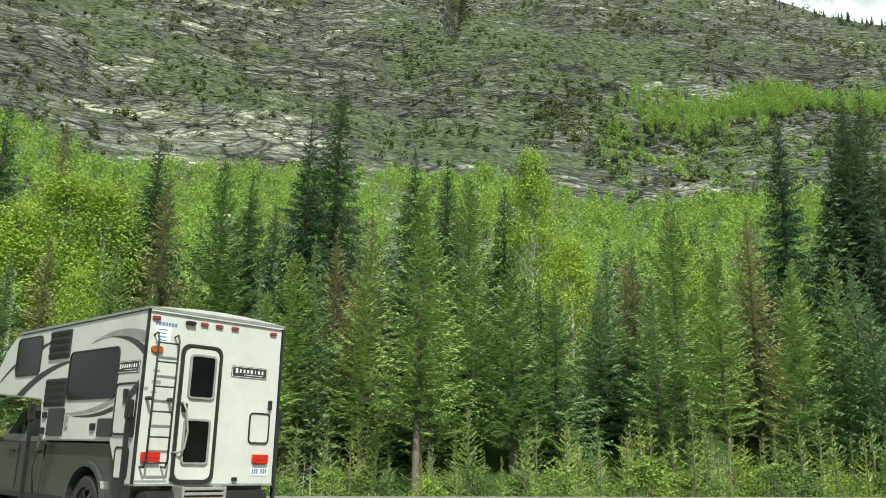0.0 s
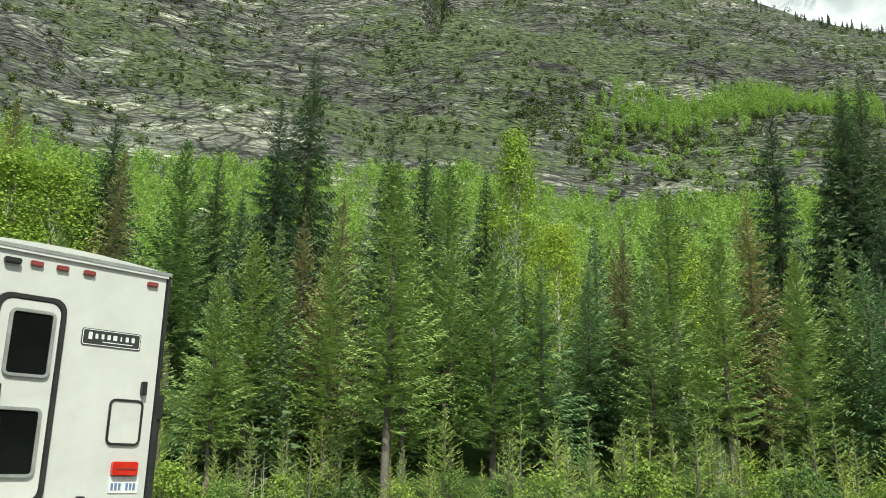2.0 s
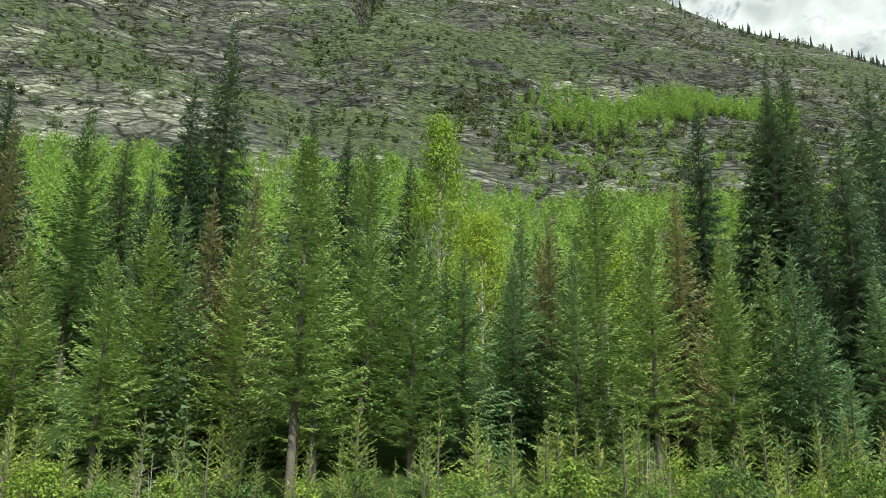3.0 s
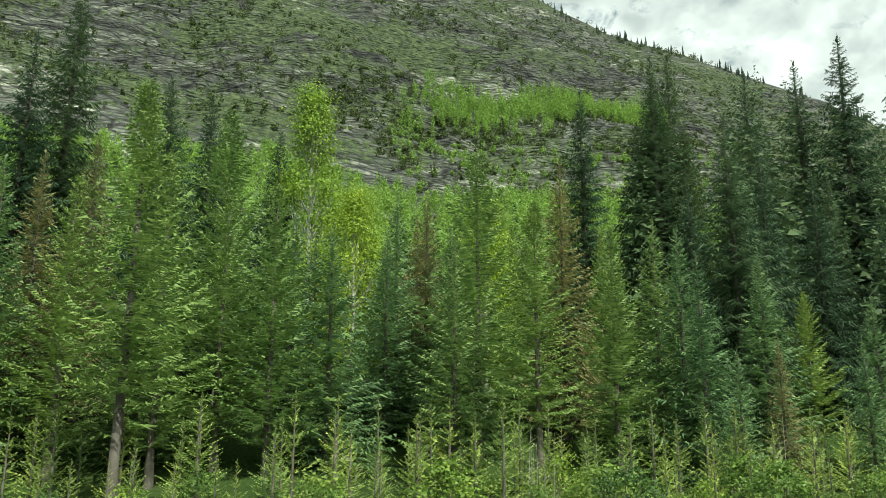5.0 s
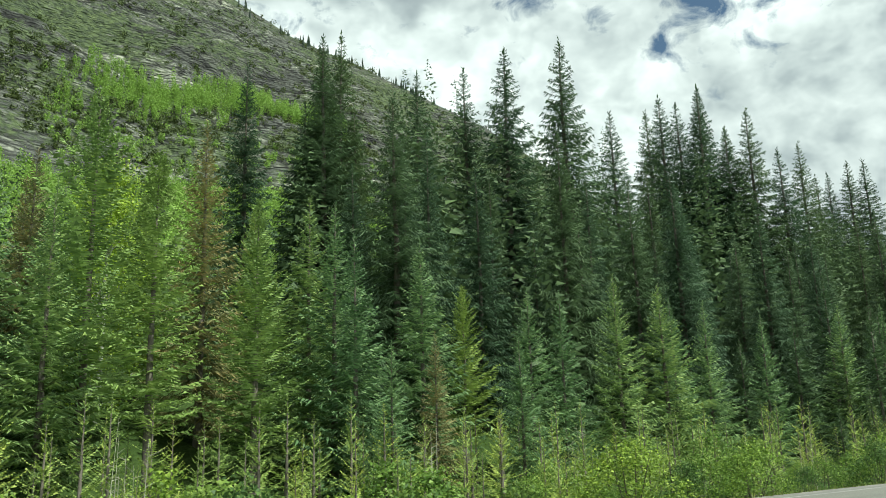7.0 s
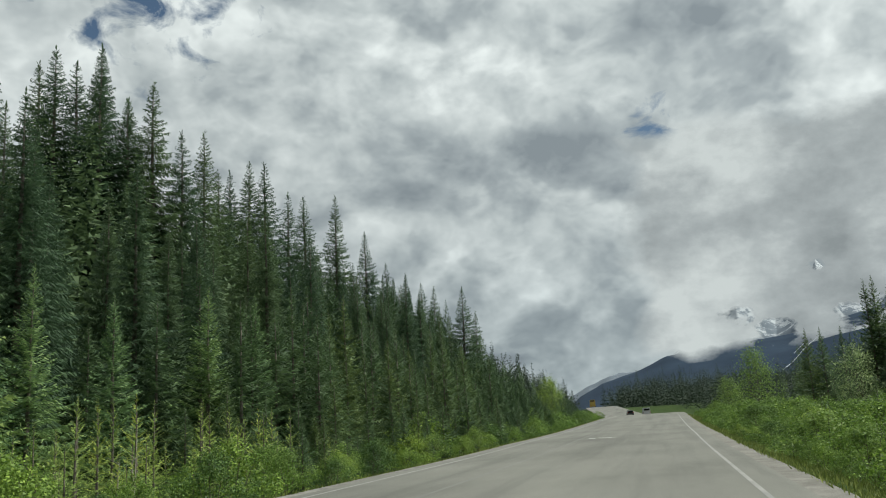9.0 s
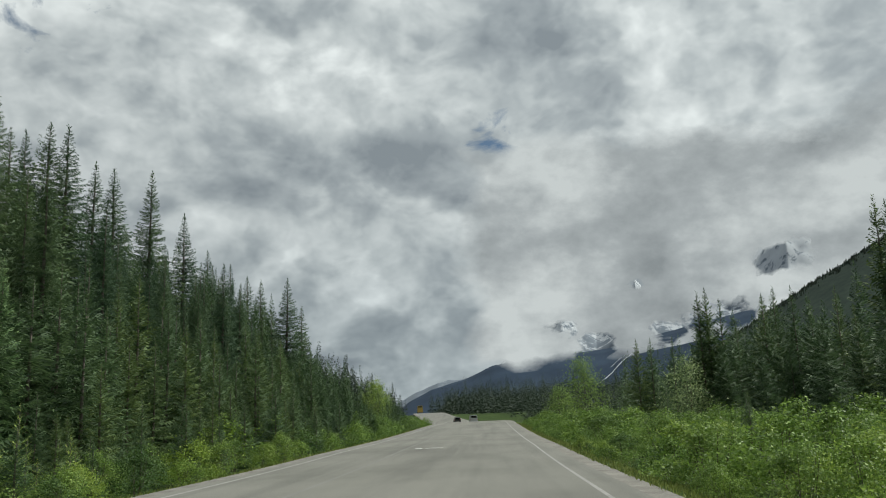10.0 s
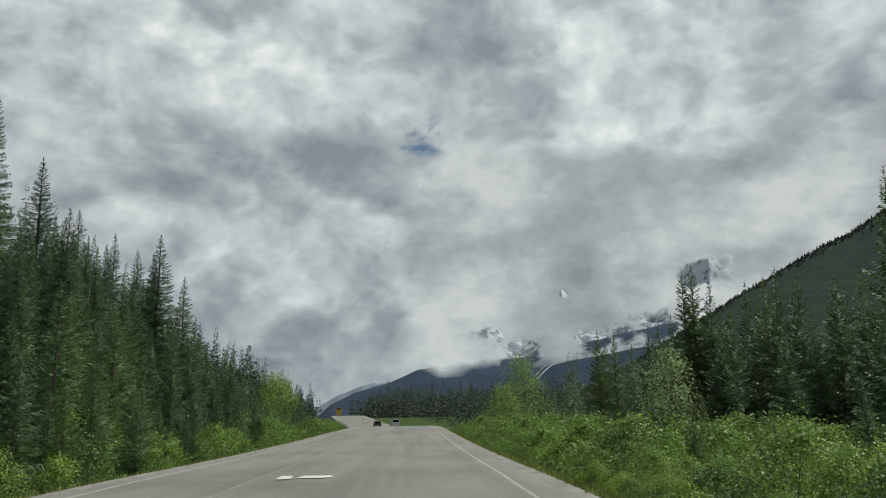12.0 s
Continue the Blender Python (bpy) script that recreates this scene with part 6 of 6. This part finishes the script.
    panel("hatch_lock", plate(rounded(0.10, 0.10, 0.01), 0.03, None, 0.005), on_side(0.36, 1.85, out=0.01), M_BLACK, c)
    # side windows, fridge vents, boxes
    ring_window("side_window", 1.48, 0.68, 0.10, on_side(1.40, 2.135), c, M_BLACK, M_GLASS_DARK, 0.02, 0.018, "wide dark tinted window")
    ring_window("side_window", 0.92, 0.60, 0.10, on_side(3.62, 2.50), c, M_BLACK, M_GLASS_DARK, 0.02, 0.018, "dark tinted window over the cab")
    for y, z, w, h, n in ((2.53, 2.61, 0.70, 0.42, 4), (2.50, 1.915, 0.70, 0.40, 4)):
        v = panel("side_vent", plate(rounded(w, h, 0.02), 0.015, None, 0.004), on_side(y, z), M_SWOOSH, c, "dark louvred vent")
        for i in range(n):
            part("slat", plate(rounded(w - 0.08, h / n * 0.55, 0.01), 0.03, None, 0.006), M_BLACK, v).matrix_basis = Matrix.Translation((0, -h / 2 + h * (i + 0.5) / n, 0.008)) @ pose(0, 0, 0, 14)
    panel("service_door", plate(rounded(0.52, 0.38, 0.02), 0.02, None, 0.005), on_side(2.38, 1.50), M_SWOOSH, c, "dark grey service door")
    panel("service_door", plate(rounded(0.42, 0.23, 0.02), 0.02, None, 0.005), on_side(0.86, 1.42), M_SWOOSH, c, "dark grey service door")
    for y, z in ((1.20, 1.43), (2.75, 1.60), (2.78, 1.38)):
        panel("power_inlet", plate(rounded(0.13, 0.09, 0.015), 0.03, None, 0.006), on_side(y, z), M_BLACK, c)
    panel("side_lamp", plate(rounded(0.09, 0.17, 0.015), 0.02, None, 0.005), on_side(2.02, 1.50), M_GREYTRIM, c)

    def swoosh(points, mat, lift):
        up, lo = points
        bm = bmesh.new()
        n = 16

        def at(curve, s):
            (a, b, cc) = curve
            return [(1 - s) ** 2 * a[i] + 2 * s * (1 - s) * b[i] + s * s * cc[i] for i in (0, 1)]
        va = [bm.verts.new((-1.0425 - lift, *at(up, i / n))) for i in range(n + 1)]
        vb = [bm.verts.new((-1.0425 - lift, *at(lo, i / n))) for i in range(n + 1)]
        for i in range(n):
            bm.faces.new((va[i], va[i + 1], vb[i + 1], vb[i]))
        part("graphic", bm, mat, c, "grey swoosh graphic")
    swoosh((((4.78, 2.06), (4.45, 2.30), (4.10, 2.42)), ((4.78, 2.05), (4.50, 2.22), (4.10, 2.36))), M_SWOOSH, 0.0)
    swoosh((((3.92, 1.915), (3.1, 2.33), (2.16, 2.36)), ((3.65, 1.895), (3.0, 2.22), (2.16, 2.33))), M_SWOOSH, 0.0)
    swoosh((((3.2, 2.63), (3.0, 2.67), (2.89, 2.68)), ((3.2, 2.55), (3.05, 2.62), (2.89, 2.64))), M_SWOOSH, 0.0)
    swoosh((((1.55, 2.56), (0.8, 2.80), (0.02, 2.62)), ((1.55, 2.55), (0.8, 2.70), (0.02, 2.46))), M_SWOOSH_PALE, 0.0)
    swoosh((((0.95, 2.62), (0.35, 2.62), (0.02, 2.42)), ((0.95, 2.61), (0.35, 2.56), (0.02, 2.30))), M_SWOOSH, 0.001)
    swoosh((((2.15, 1.62), (1.3, 1.62), (0.70, 1.82)), ((2.15, 1.61), (1.3, 1.55), (0.70, 1.74))), M_SWOOSH_PALE, 0.0)
    swoosh((((1.95, 1.585), (1.2, 1.56), (0.70, 1.70)), ((1.95, 1.58), (1.2, 1.51), (0.70, 1.63))), M_SWOOSH, 0.0)
    swoosh((((0.40, 1.80), (0.20, 1.90), (0.04, 2.02)), ((0.42, 1.70), (0.20, 1.80), (0.04, 1.92))), M_SWOOSH, 0.026)
    # corner jacks
    for x, y in ((-1.12, 0.12), (1.14, 0.12), (-1.13, 3.02), (1.13, 3.02)):
        j = part("corner_jack", box(x - 0.026, x + 0.026, y - 0.026, y + 0.026, 0.32, 1.70, 0.006), M_BLACK, c, "black corner jack leg")
        part("jack_head", box(x - 0.042, x + 0.042, y - 0.045, y + 0.045, 1.52, 1.76, 0.012), M_BLACK, j)
        part("jack_foot", box(x - 0.06, x + 0.06, y - 0.06, y + 0.06, 0.28, 0.32, 0.006), M_BLACK, j)
        part("bracket", box(min(x, 1.0 * (1 if x > 0 else -1)), max(x, 1.0 * (1 if x > 0 else -1)), y - 0.03, y + 0.03, 1.30, 1.55, 0.006), M_BLACK, j)
    part("cable", tube([(-1.06, 2.80, 1.30), (-1.10, 2.78, 1.05), (-1.09, 2.86, 0.8), (-1.05, 2.84, 0.5)], 0.012), M_BLACK, c)
    # folding steps
    st = part("entry_steps", box(-0.50, -0.46, -0.26, 0.0, 0.46, 0.72, 0.006), M_ALU, c, "folded aluminium entry steps")
    part("step_side", box(0.10, 0.14, -0.26, 0.0, 0.46, 0.72, 0.006), M_ALU, st)
    for z, y in ((0.69, -0.25), (0.63, -0.27), (0.57, -0.28), (0.51, -0.28)):
        part("tread", box(-0.46, 0.10, y, y + 0.2, z - 0.018, z + 0.018, 0.006), M_ALU, st)


build_pickup()
build_camper()


# ---- far vehicles on the highway ----
def build_car(name, label, x, lane, paint, long, wide, tall, van):
    slope = road_y(x + 1) - road_y(x)
    c = thing(name, pose(x, road_y(x) + lane, road_z(x), 0, 0, math.degrees(math.atan(slope)) - 90), label, "car")
    h = long / 2
    low = [(-h, 0.35), (h, 0.35), (h, 0.75), (h * 0.62, 0.92), (-h, 0.95)]
    part("body", prism(low, -wide / 2, wide / 2, 0.05), paint, c)
    roof = [(-h * 0.97, 0.93), (h * 0.55, 0.93), (h * 0.25, tall), (-h * (0.95 if van else 0.6), tall)]
    part("cabin", prism(roof, -wide / 2 + 0.06, wide / 2 - 0.06, 0.04, 0.12), paint, c)
    part("rear_window", box(-wide * 0.36, wide * 0.36, -h * 0.985, -h * 0.95, tall - 0.75, tall - 0.25, 0.02), M_GLASS_DARK, c)
    for sgn in (-1, 1):
        part("tail_lamp", box(sgn * wide * 0.42 - 0.08, sgn * wide * 0.42 + 0.08, -h - 0.02, -h + 0.05, 0.75, 0.95, 0.01), M_RED, c)
        for y in (-h * 0.62, h * 0.62):
            wheel_parts(c, sgn * (wide / 2 - 0.12), y, 0.33, 0.33, 0.22)


M_DARKPAINT = surface("dark_car_paint", (0.02, 0.02, 0.022), (0.035, 0.035, 0.038), 2.0, 0.3, coat=0.6)
M_YELLOWPAINT = surface("yellow_paint", (0.45, 0.32, 0.05), (0.5, 0.36, 0.07), 2.0, 0.4)
build_car("van", "white van driving away on the highway", 256, -3.8, M_WHITE, 5.0, 2.0, 2.1, True)
build_car("car", "dark car driving away along the highway", 272, -0.9, M_DARKPAINT, 4.4, 1.85, 1.6, False)
build_car("truck", "yellowish truck far down the curving highway", 405, 3.4, M_YELLOWPAINT, 7.0, 2.5, 3.2, True)
